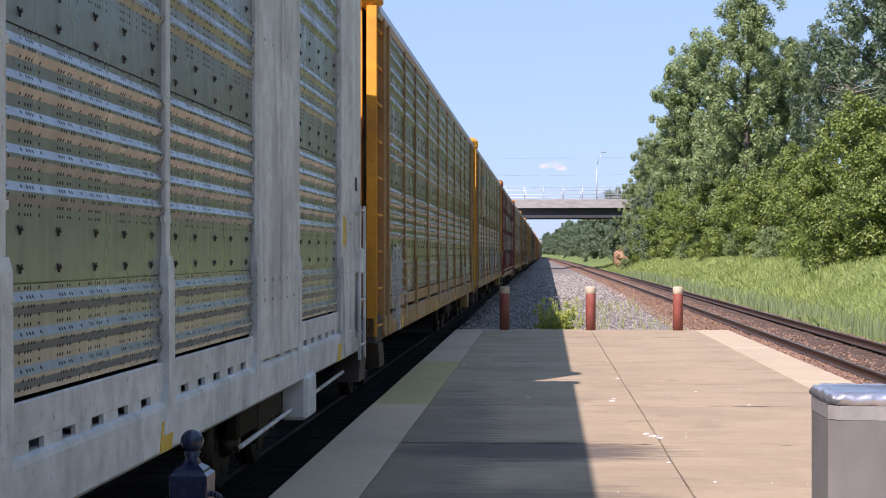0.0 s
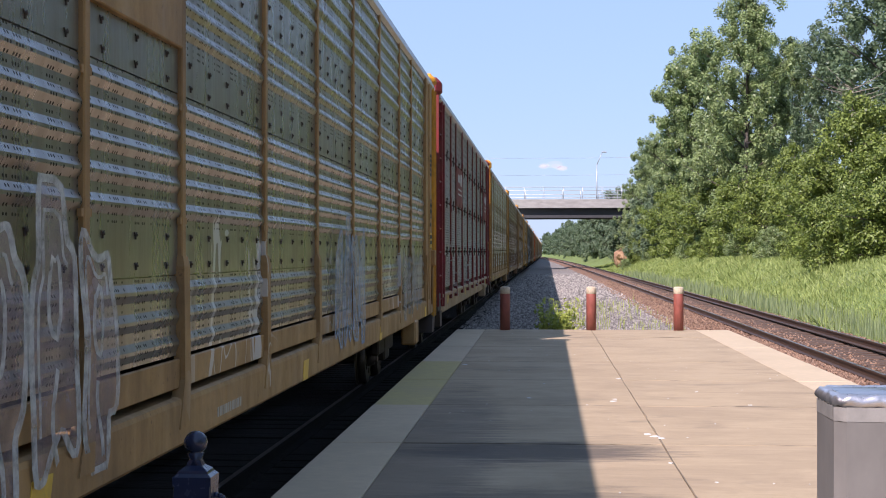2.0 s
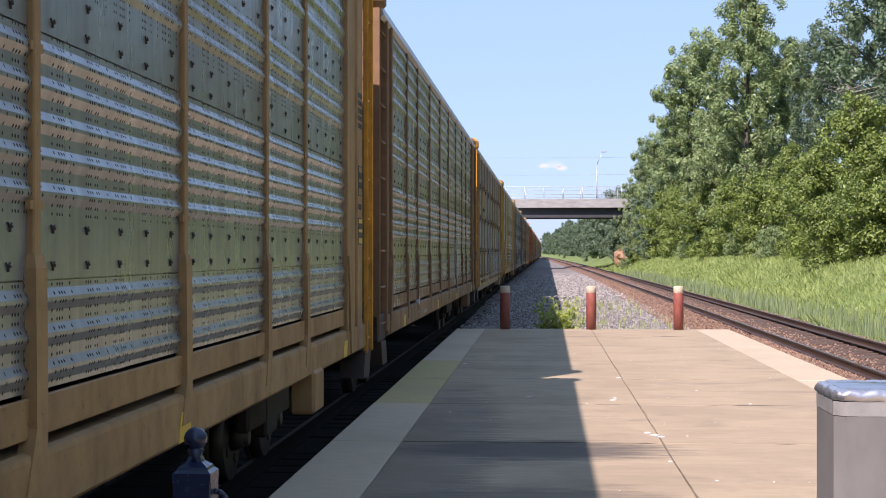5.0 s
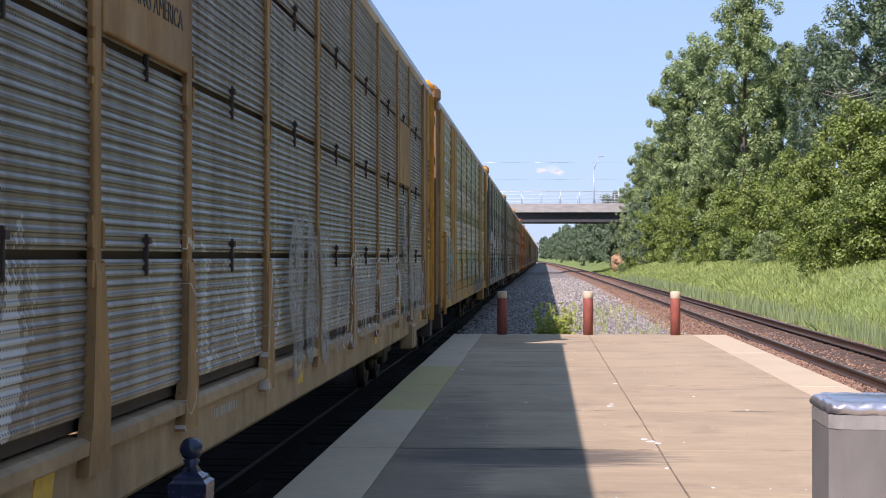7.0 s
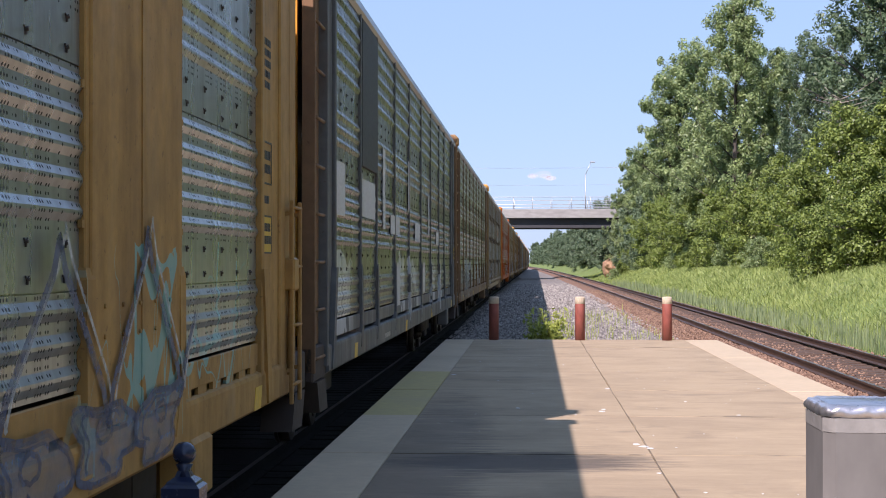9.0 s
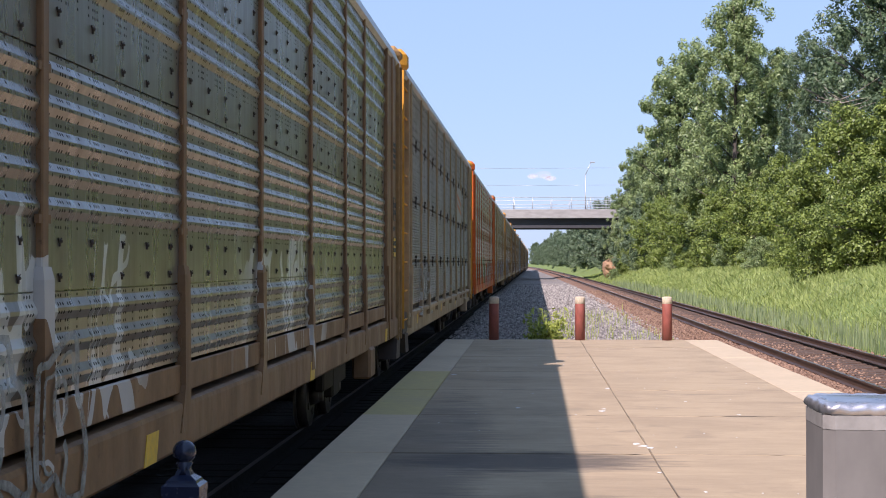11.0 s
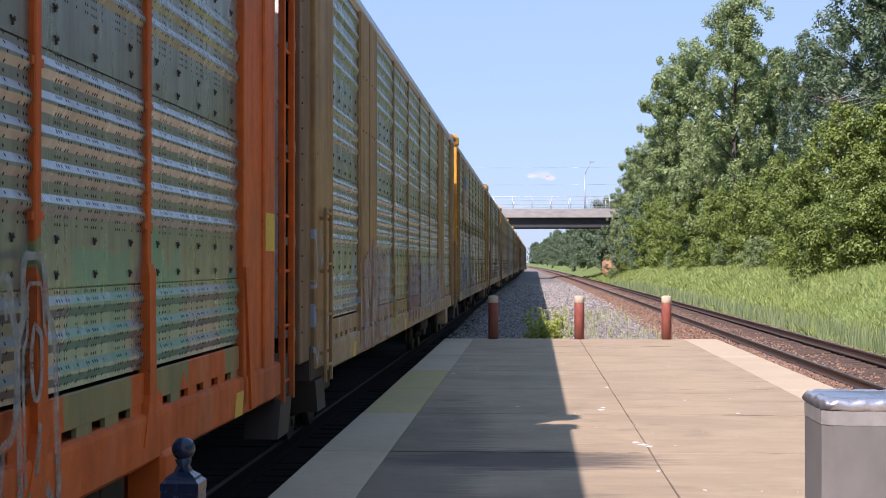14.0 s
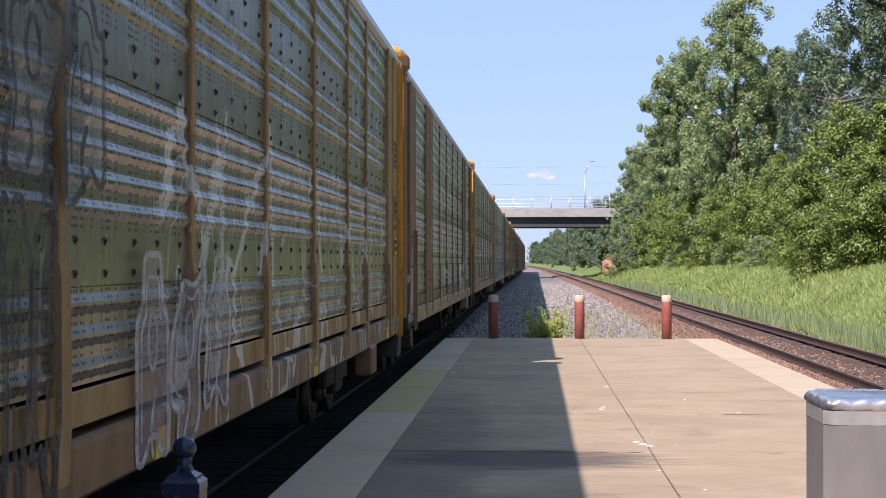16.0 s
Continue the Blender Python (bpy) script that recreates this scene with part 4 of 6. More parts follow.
RED, TEAL, GREEN, SKYB = (0.36, 0.12, 0.12), (0.13, 0.42, 0.42), (0.04, 0.24, 0.12), (0.30, 0.40, 0.55)
# kind, posts, end flanges and ladders, doors, sill, plates, sprayed colours, seed, words of the label
LOOKS = {
    0: ("A", "white", "white", "white", "white", "plate", (), 1, "white posts and perforated zinc sheets"),
    1: ("A", "tan", "yellow", "yellow", "tan", "", ((W, 1.1, 0.015),), 2, "yellow ends and pale sprayed lettering"),
    2: ("A", "tan", "yellow", "tan", "tan", "flag", ((W, 0.9, 0.012),), 3, "tan posts and a painted shield"),
    3: ("B", "maroon", "maroon", "maroon", "sand", "logo", ((W, 1.3, 0.008),), 4, "maroon posts and fluted sheets"),
    4: ("A", "tan", "yellow", "yellow", "tan", "", (), 5, "yellow ends and dusty zinc sheets"),
    5: ("A", "brown", "brown", "brown", "brown", "", ((W, 0.8, 0.004),), 6, "brown posts and white sprayed outline"),
    6: ("B", "tan", "yellow", "tan", "sand", "words", ((W, 1.5, 0.008),), 7, "fluted sheets and white sprayed shapes"),
    7: ("A", "ochre", "yellow", "grey", "ochre", "plate", ((TEAL, 1.0, 0.008),), 8, "broad ochre posts and turquoise spray"),
    8: ("A", "slate", "brown", "yellow", "slate", "dark", ((W, 0.5, 0.03),), 9, "dark grey posts and pale overpainted patches"),
    9: ("A", "brown", "tan", "tan", "brown", "", ((W, 0.9, 0.02),), 10, "brown posts and dusty sheets"),
    10: ("B", "sand", "yellow", "yellow", "sand", "stripe", ((W, 0.9, 0.006),), 11, "sand-coloured posts and fluted sheets"),
    11: ("A", "orange", "orange", "orange", "orange", "", ((GREEN, 0.6, -0.7),), 12, "bright orange posts, ends and ladders"),
    12: ("A", "tan", "brown", "white", "sand", "plate", ((SKYB, 1.4, 0.012),), 13, "broad tan posts and white sprayed letters"),
    13: ("A", "tan", "yellow", "yellow", "brown", "flag_tall", ((W, 0.8, 0.012),), 14, "tan posts and pale blue sprayed figures"),
    14: ("A", "brown", "brown", "brown", "sand", "plate", ((W, 1.0, 0.02),), 15, "brown ends and pale zinc sheets"),
}
SPARE = (("A", "sand", "yellow", "tan"), ("A", "grey", "brown", "brown"), ("A", "tan", "yellow", "yellow"), ("B", "sand", "tan", "tan"), ("A", "brown", "yellow", "brown"))
LAST_CAR = 24
CARS, AXLES = [], []
PLAIN = {c: car_paint(c, (), 0.0) for c in PAINTS}


def shield(car):
    """Red and white bars under a blue field, on the near upper plate."""
    y0, y1, x = 4.55, 5.75, HALF + 0.006
    sh = bmesh.new()
    box(sh, x, y0, 4.3, x + 0.004, y1, 4.7)
    part("blue_field", sh, M["blue"], car)
    for j in range(7):
        bm = bmesh.new()
        a = y0 + j * (y1 - y0) / 7
        box(bm, x, a, 3.52 + 0.05 * abs(j - 3), x + 0.004, a + (y1 - y0) / 7 - 0.004, 4.295)
        part("stripe", bm, M["splash"] if j % 2 else M["red"], car)


def logo_bars(car, y0, material):
    x = HALF + 0.006
    for z0, z1 in ((3.72, 4.02), (3.58, 3.62), (3.46, 3.50)):
        bm = bmesh.new()
        if z1 - z0 > 0.2:
            bars(bm, y0 + 0.25, y0 + 1.1, z0, z1, x, 1, 3)
            vs = box(bm, x, y0 + 1.25, z0, x + 0.004, y0 + 1.75, z1)
            for v in vs:
                v.co.y += (v.co.z - z0) * 0.3
        else:
            box(bm, x, y0 + 0.25, z0, x + 0.004, y0 + 1.75, z1)
        part("logo_mark", bm, material, car)


def words(car, text, y0, z, size, x=HALF + 0.016, paint="ink"):
    cu = bpy.data.curves.new("lettering", "FONT")
    cu.body, cu.size, cu.extrude, cu.align_x = text, size, 0.002, "CENTER"
    tmp = bpy.data.objects.new("lettering", cu)
    scene.collection.objects.link(tmp)
    me = bpy.data.meshes.new_from_object(tmp.evaluated_get(bpy.context.evaluated_depsgraph_get()))
    bpy.data.objects.remove(tmp)
    me.materials.clear()
    me.materials.append(M[paint])
    me.transform(Matrix.Translation((x, y0, z)) @ Euler((math.pi / 2, 0, math.pi / 2)).to_matrix().to_4x4())
    ob = new("lettering", me)
    ob.parent = car
    return ob


def pale_patches(car):
    """Squares of pale paint rolled over old lettering."""
    rng = random.Random(9)
    for y, z, w, h in ((1.6, 2.55, 0.9, 0.62), (4.3, 2.6, 1.6, 0.5), (7.0, 2.5, 0.35, 1.2), (8.2, 2.45, 1.6, 0.3), (9.3, 1.3, 0.5, 0.7), (11.5, 2.9, 0.4, 0.9), (13.0, 2.4, 1.2, 0.35), (15.0, 1.4, 0.5, 0.6), (16.5, 2.6, 0.3, 0.8), (19.0, 2.4, 0.9, 0.3)):
        bm = bmesh.new()
        box(bm, HALF - 0.012, y, z, HALF - 0.008, y + w, z + h)
        part("paint_patch", bm, M["splash"], car, "pale rolled paint patch")


def build_car(k):
    if k in LOOKS:
        kind, post, end, door, sill, extra, tags, seed, about = LOOKS[k]
    else:
        kind, post, end, door = SPARE[k % len(SPARE)]
        sill, extra = post, ""
        tags, seed, about = ((W, 1.0, 0.02),), 20.0 + k, post + " posts and dusty zinc sheets"
    car = tagged(new("autorack_car"), "tall railway car with " + about, "railway car", group="cars of the train")
    tall = extra == "flag_tall"
    extra = "flag" if tall else extra
    high, spread = (3.0, (0.36, 0.4)) if tall else (2.25, (0.36, 0.4)) if k in (5, 12) else (2.05, (0.55, 0.6)) if k == 10 else (2.15, (0.44, 0.5)) if k == 6 else (2.1, (0.48, 0.54))
    tint = (0.16, 0.17, 0.17) if k == 8 else (0.25, 0.235, 0.21) if k in (1, 2, 5, 9, 13, 15, 18) else (0.35, 0.37, 0.365) if kind == "A" else (0.32, 0.305, 0.285)
    panel = galvanised("side_sheet", tint, 0.6 if k in (1, 2, 5, 9) or kind == "B" else 0.25 + 0.12 * (k % 3), tags, kind, seed * 1.37, high, spread)
    paint = {c: car_paint(c, tags, seed * 1.37, high, spread) for c in sorted({post, sill})}
    plain = {c: PLAIN[c] for c in (post, end, door)}
    dark = M["ink"] if extra == "dark" else PLAIN[post]
    look_up = {"panel": panel, "narrow": panel, "narrow_bolt": M["iron"], "post": paint[post], "frame": plain[post], "sill": paint[sill] if k == 13 else PLAIN[sill], "end": plain[end], "ladder": plain[end], "ladder_short": plain[post], "ladder_tall": plain[end], "dash": paint[post], "near_end": plain[end], "near_frame": plain[post], "near_ink": M["ink"], "rod": PLAIN["white"], "hand_brake": plain[post], "mark_plate": M["labelplate"], "mark_plain": M["labelplate"], "mark_plate_ink": M["ink"], "mark_plain_ink": M["ink"], "hinge": M["grey"], "near_cap": plain[end], "plate_cap": PLAIN["brown"], "near_door": plain[door], "plate_door": plain[door], "roof_end": M["roof"], "hinge_post": PLAIN["brown"],
               "door": plain[door], "plate": paint[post], "sign": dark, "logo_sign": PLAIN[post], "far_sign": dark, "stripe_sign": M["palesign"]}
    for name, me, role, label in KIT[kind]:
        if name == "small_lettering" and k in (0, 11, 14):
            continue
        if role == "ladder_short" and extra != "plate" or role == "ladder_tall" and extra == "plate":
            continue
        if role in ("near_end", "near_frame", "near_ink", "ladder", "near_cap", "near_door") and extra == "plate" or role in ("hinge", "hinge_post", "plate_cap", "plate_door", "roof_end") and extra != "plate":
            continue
        if role in ("mark_plain", "mark_plain_ink") and extra == "plate" or role in ("mark_plate", "mark_plate_ink") and extra != "plate":
            continue
        if role == "rod" and k != 0 or role == "hand_brake" and k not in (0, 2, 5, 7):
            continue
        if role == "near_ink" and k not in (1, 4, 13):
            continue
        if role == "dash" and not (extra == "plate" or k == 11):
            continue
        if role == "plate" and extra != "plate" or role in ("narrow", "narrow_bolt") and extra == "plate":
            continue
        if role == "sign" and extra not in ("flag", "words", "dark") or role == "logo_sign" and extra != "logo" or role == "far_sign" and extra != "words" or role == "stripe_sign" and extra != "stripe":
            continue
        ob = new(name, me)
        ob.parent = car
        if role:
            ob.material_slots[0].link = "OBJECT"
            ob.material_slots[0].material = look_up[role]
        tagged(ob, label, kind="stuff" if name in ("bolt_strip", "small_lettering", "sill_strip", "sill_lettering") else "")
    if extra == "flag":
        shield(car)
    if extra == "logo":
        logo_bars(car, 6.5, M["splash"])
        logo_bars(car, 22.5, M["splash"])
    if extra == "words":
        words(car, "BUILDING AMERICA", 5.15, 3.42, 0.17, HALF + 0.008)
    if k in (0, 12):
        words(car, "BI", 26.17, 2.72, 0.24, HALF + 0.016, "splash" if k == 12 else "ink")
    if extra == "dark":
        pale_patches(car)
    if extra == "stripe":
        for z in (3.6, 3.85):
            bm = bmesh.new()
            vs = box(bm, HALF + 0.006, 17.6, z, HALF + 0.01, 19.8, z + 0.12)
            for v in vs:
                v.co.z -= (v.co.y - 17.6) * 0.1
            part("stripe", bm, M["orange"], car, "orange stripe")
    for y in (4.2, LONG - 4.2):
        tk = new("truck", TRUCK)
        tk.parent = car
        tk.location = (0, y, RAIL_Z + 0.36)
        for dy in (-0.88, 0.88):
            ax = new("wheelset", WHEELS)
            ax.parent = tk
            ax.location = (0, dy, 0.06)
            AXLES.append((ax, dy))
    CARS.append((k, car))


for number in range(-1, LAST_CAR + 1):
    build_car(number)


def spray(name, colour, cover=0.95):
    """Thin sprayed paint, worn through in places so that the sheet shows."""
    m, nt, bs = graph(name)
    fine = noise_node(nt, 9.0, 5.0, 0.7)
    band = noise_node(nt, 1.0, 2.0, 0.5, (1, 0.6, 14.0))
    nt.links.new(mix(nt, ramp(nt, fine, 0.3, 0.75), tuple(c * 0.75 for c in colour), colour), bs.inputs["Base Color"])
    bs.inputs["Roughness"].default_value = 0.6
    nt.links.new(math_node(nt, "MULTIPLY", ramp(nt, fine, 0.3, 0.6, cover * 0.4, cover), ramp(nt, band, 0.3, 0.6, 0.6, 1.0)), bs.inputs["Alpha"])
    return m


SPRAY_COLOURS = {"white": (0.50, 0.51, 0.51), "black": (0.03, 0.03, 0.035), "red": (0.34, 0.07, 0.07), "teal": (0.14, 0.36, 0.37), "blue": (0.26, 0.36, 0.50),
                 "grey": (0.27, 0.28, 0.27), "pink": (0.42, 0.33, 0.35), "navy": (0.07, 0.09, 0.16), "yellow": (0.42, 0.33, 0.05)}
SPRAY = {c: spray(c + "_spray", rgb, 0.97) for c, rgb in SPRAY_COLOURS.items()}
SPRAY_FILL = {c: spray("thin_" + c + "_spray", rgb, 0.8 if c == "black" else 0.5) for c, rgb in SPRAY_COLOURS.items()}


def ribbon(bm, pts, width, x, closed=True):
    """A flat band of sprayed paint along pts (y, z), thicker on its falling strokes."""
    n = len(pts)
    rows = []
    for k in range(n):
        p, q = pts[(k - 1) % n if closed else max(0, k - 1)], pts[(k + 1) % n if closed else min(n - 1, k + 1)]
        d = Vector((q[0] - p[0], q[1] - p[1]))
        d = d.normalized() if d.length > 1e-6 else Vector((1, 0))
        w = width * (0.6 + 0.6 * abs(d.y))
        rows.append((bm.verts.new((x, pts[k][0] - d.y * w, pts[k][1] + d.x * w)), bm.verts.new((x, pts[k][0] + d.y * w, pts[k][1] - d.x * w))))
    for k in range(n if closed else n - 1):
        a, b = rows[k], rows[(k + 1) % n]
        bm.faces.new((a[0], a[1], b[1], b[0]))


def spray_letters(car, y0, y1, z0, z1, count, fill, line, seed):
    """Bubble-shaped letters: a filled body, a heavy outline and an inner stroke each."""
    rng = random.Random(seed)
    step = (y1 - y0) / count
    for j in range(count):
        cy, cz = y0 + (j + 0.5) * step, (z0 + z1) / 2 + rng.uniform(-0.08, 0.08)
        ry, rz, x = step * rng.uniform(0.38, 0.46), (z1 - z0) / 2 * rng.uniform(0.85, 1.05), HALF + 0.026 + 0.0035 * (j % 3)
        lean, ph = rng.uniform(-0.25, 0.25), rng.uniform(0, 6)
        outline = []
        for k in range(40):
            a = k * math.tau / 40
            c, sn = math.cos(a), math.sin(a)
            r = 1 + 0.16 * math.sin(3 * a + ph) + 0.12 * math.sin(5 * a + 2 * ph)
            u = math.copysign(abs(c) ** 0.6, c) * r
            v = max(-1.05, min(1.15, math.copysign(abs(sn) ** 0.7, sn) * r))
            outline.append((cy + ry * (u + lean * v), max(0.84, cz + rz * v)))
        if fill:
            bm = bmesh.new()
            bm.faces.new([bm.verts.new((x, y, z)) for y, z in outline])
            part("letter_fill", bm, SPRAY_FILL[fill], car)
        bm = bmesh.new()
        ribbon(bm, outline, 0.03, x + 0.0012)
        ribbon(bm, [(cy + (y - cy) * 0.72, cz + (z - cz) * 0.8) for y, z in outline[4:26]], 0.014, x + 0.0012, False)
        hole = [(cy + ry * (0.28 * math.cos(k * math.tau / 16) + lean * 0.3), cz + rz * (rng.choice((0.25, 0.3)) + 0.3 * math.sin(k * math.tau / 16))) for k in range(16)]
        ribbon(bm, hole, 0.02, x + 0.0012)
        ribbon(bm, [(cy + ry * (0.15 * math.sin(k * 0.9 + ph) + lean * (k / 5 - 1)), cz + rz * (-0.95 + 0.14 * k)) for k in range(6)], 0.022, x + 0.0012, False)
        part("letter_outline", bm, SPRAY[line], car)


def spray_script(car, y0, y1, z0, z1, turns, line, seed, width=0.03):
    """One looping zigzag signature."""
    rng = random.Random(seed)
    pts, x = [], HALF + 0.03
    amp = [rng.uniform(0.5, 1.0) for _ in range(turns + 2)]
    for k in range(turns * 10 + 1):
        f = k / 10
        g = amp[int(f)] + (amp[int(f) + 1] - amp[int(f)]) * (f - int(f))
        pts.append((y0 + (y1 - y0) * f / turns + 0.16 * math.sin(f * math.tau * 2), (z0 + z1) / 2 + (z1 - z0) / 2 * g * math.sin(f * math.tau)))
    bm = bmesh.new()
    ribbon(bm, pts, width, x, False)
    part("script", bm, SPRAY[line], car)


LETTERS = (  # car, stretch along it, heights, how many, fill, outline
    (1, 1.7, 3.2, 0.95, 2.2, 2, "blue", "white"), (1, 12.0, 15.6, 0.9, 2.2, 3, "", "white"),
    (2, 1.8, 4.6, 0.95, 2.15, 4, "pink", "white"), (2, 12.7, 15.4, 1.0, 2.3, 4, "white", "blue"), (2, 20.3, 23.8, 1.0, 2.0, 5, "white", "grey"),
    (3, 8.9, 10.8, 1.15, 1.9, 3, "", "grey"), (10, 3.0, 6.2, 1.3, 1.85, 4, "", "grey"),
    (5, 14.9, 18.8, 1.3, 2.2, 4, "", "white"),
    (6, 9.8, 12.4, 0.95, 2.4, 3, "white", "grey"), (6, 12.8, 19.8, 1.0, 2.0, 8, "", "white"), (6, 20.4, 22.7, 0.9, 2.75, 2, "white", "black"), (6, 23.0, 24.8, 1.0, 1.9, 4, "", "white"),
    (7, 2.2, 4.1, 0.95, 2.5, 3, "teal", "white"),
    (7, 15.2, 22.0, 0.84, 1.25, 6, "blue", "navy"),
    (9, 1.8, 9.5, 0.95, 1.7, 9, "", "grey"),
    (11, 15.0, 17.8, 0.9, 2.1, 4, "black", "white"), (11, 17.95, 20.3, 0.95, 2.0, 4, "", "grey"), (11, 11.9, 14.2, 1.0, 1.8, 4, "", "grey"),
    (12, 4.3, 8.0, 0.85, 2.15, 4, "white", "red"), (12, 8.2, 11.2, 1.1, 2.1, 4, "", "yellow"), (12, 11.3, 14.0, 0.9, 2.1, 4, "blue", "red"), (12, 14.2, 20.0, 0.95, 1.95, 7, "white", "pink"),
    (13, 1.7, 7.9, 0.95, 2.4, 7, "blue", "grey"), (13, 8.0, 8.8, 0.85, 2.3, 2, "", "black"), (13, 8.0, 9.6, 2.35, 3.3, 2, "grey", "black"), (13, 10.1, 12.8, 0.85, 1.95, 3, "pink", "white"))
by_number = dict(CARS)
for i, (k, y0, y1, z0, z1, count, fill, line) in enumerate(LETTERS):
    spray_letters(by_number[k], y0, y1, z0, z1, count, fill, line, 40 + i)
spray_script(by_number[7], 12.6, 22.4, 1.0, 2.35, 6, "navy", 61, 0.035)
spray_script(by_number[7], 12.7, 22.5, 1.03, 2.42, 6, "white", 61, 0.014)


# ---- surroundings ----
BRIDGE_Y0, BRIDGE_Y1 = 214.0, 226.0


def build_bridge():
    br = tagged(new("road_bridge"), "grey concrete road bridge with steel railing over the tracks", "bridge")
    for k in range(5):
        bm = bmesh.new()
        box(bm, -70, BRIDGE_Y0 + 0.8 + k * 2.4, 6.85, 70, BRIDGE_Y0 + 1.5 + k * 2.4, 8.25)
        part("girder", bm, M["girder"], br, "dark steel girder in shade")
    bm = bmesh.new()
    box(bm, -70, BRIDGE_Y0, 8.26, 70, BRIDGE_Y1, 8.55)
    part("bridge_deck", bm, M["bridge"], br)
    for a in (BRIDGE_Y0, BRIDGE_Y1 - 0.3):
        bm = bmesh.new()
        box(bm, -70, a - 0.06, 8.2, 70, a + 0.3, 9.45, 0.03)
        part("parapet", bm, M["bridge"], br)
    for yy in (BRIDGE_Y0 + 0.15, BRIDGE_Y1 - 0.15):
        for z in (10.1, 11.15):
            bm = bmesh.new()
            tube(bm, (-70, yy, z), (70, yy, z), 0.05, sides=6)
            part("railing", bm, M["zinc"], br, "galvanised pipe railing")
        bm = bmesh.new()
        tube(bm, (0, 0, 9.45), (0, 0, 11.2), 0.045, sides=6)
        me = finish(bm, "rail_post", M["zinc"])
        for k in range(52):
            o = new("rail_post", me)
            o.parent = br
            o.location = (-70 + k * 2.7, yy, 0)
    # wire mesh over the approach
    bm = bmesh.new()
    for k in range(60):
        tube(bm, (7.5 + k * 0.3, BRIDGE_Y0 + 0.12, 9.45), (7.5 + k * 0.3, BRIDGE_Y0 + 0.12, 11.15), 0.012, sides=3)
    for k in range(6):
        tube(bm, (7.5, BRIDGE_Y0 + 0.12, 9.5 + k * 0.3), (25.5, BRIDGE_Y0 + 0.12, 9.5 + k * 0.3), 0.012, sides=3)
    part("wire_mesh", bm, M["zinc"], br, "wire mesh fence panel")
    for x in (-16.0, 24.0):
        bm = bmesh.new()
        box(bm, x - 0.8, BRIDGE_Y0 + 0.5, -1, x + 0.8, BRIDGE_Y1 - 0.5, 6.84)
        part("pier", bm, M["bridge"], br)
    lamp = tagged(new("street_lamp"), "slim grey street lamp with a leaning arm", "street lamp")
    bm = bmesh.new()
    tube(bm, (0, 0, 8.5), (0, 0, 14.3), 0.09, 0.06, 8)
    part("pole", bm, M["zinc"], lamp)
    bm = bmesh.new()
    tube(bm, (0, 0, 14.3), (0.75, 0, 16.0), 0.05, 0.04, 8)
    part("arm", bm, M["zinc"], lamp)
    bm = bmesh.new()
    box(bm, 0.65, -0.14, 15.97, 1.35, 0.14, 16.15, 0.04)
    part("lamp_head", bm, M["zinc"], lamp)
    lamp.location = (7.6, BRIDGE_Y0 + 0.6, 0)


build_bridge()


def build_vehicle(label, paint):
    v = tagged(new("passenger_car"), label, "car", group="road traffic on the bridge")
    bm = bmesh.new()
    side = ((-2.2, 0.35), (2.2, 0.35), (2.25, 0.75), (1.2, 0.92), (0.5, 1.45), (-1.3, 1.48), (-2.0, 0.98), (-2.25, 0.9))
    a = [bm.verts.new((x, -0.85, z)) for x, z in side]
    b = [bm.verts.new((x, 0.85, z)) for x, z in side]
    for k in range(len(side)):
        bm.faces.new((a[k], a[(k + 1) % len(side)], b[(k + 1) % len(side)], b[k]))
    bm.faces.new(a[::-1])
    bm.faces.new(b)
    bmesh.ops.bevel(bm, geom=bm.edges[:], offset=0.06, segments=2, affect="EDGES")
    part("car_body", bm, paint, v)
    for s in (-1, 1):
        for x0, x1, x2, x3 in ((-1.75, -1.2, -0.45, -0.45), (-0.35, -0.35, 0.42, 0.95)):
            bm = bmesh.new()
            vs = [bm.verts.new((x, s * y, z)) for y in (0.84, 0.865) for x, z in ((x0, 1.0), (x3, 1.0), (x2, 1.38), (x1, 1.38))]
            for q in ((0, 1, 2, 3), (7, 6, 5, 4), (0, 4, 5, 1), (1, 5, 6, 2), (2, 6, 7, 3), (3, 7, 4, 0)):
                bm.faces.new([vs[i] for i in q])
            part("side_window", bm, M["glass"], v)
        for x in (-1.35, 1.35):
            bm = bmesh.new()
            tube(bm, (x, s * 0.65, 0.33), (x, s * 0.87, 0.33), 0.33, sides=16)
            part("wheel", bm, M["tyre"], v)
    return v


SILVER = worn("silver_car_paint", (0.75, 0.75, 0.74), 0.25, 0.1, (0.6, 0.6, 0.58), 0.3, 3)
NIGHT = worn("dark_car_paint", (0.04, 0.045, 0.06), 0.2, 0.1, (0.06, 0.06, 0.07), 0.3, 3)
TRAFFIC = [
    (build_vehicle("white passenger car driving over the bridge", SILVER), 12.5, 12.6, -18.7, 180, 216.5),
    (build_vehicle("dark passenger car driving over the bridge", NIGHT), 3.1, 15.6, 23.4, 0, 218.5),
    (build_vehicle("dark passenger car driving over the bridge", NIGHT), 5.0, 3.5, 23.4, 0, 218.5)]


def build_wires():
    w = tagged(new("power_line"), "two thin overhead wires between poles", "power line")
    for z in (14.6, 17.2):
        bm = bmesh.new()
        pts = [(-45 + k * 7.0, 232.0, z - 0.9 * (1 - ((k - 6.5) / 6.5) ** 2)) for k in range(14)]
        for a, b in zip(pts, pts[1:]):
            tube(bm, a, b, 0.018, sides=4)
        part("wire", bm, M["zinc"], w)
    for x in (-45, 46):
        bm = bmesh.new()
        tube(bm, (x, 232, -0.6), (x, 232, 18), 0.16, 0.11, 8)
        part("pole", bm, M["bark"], w)


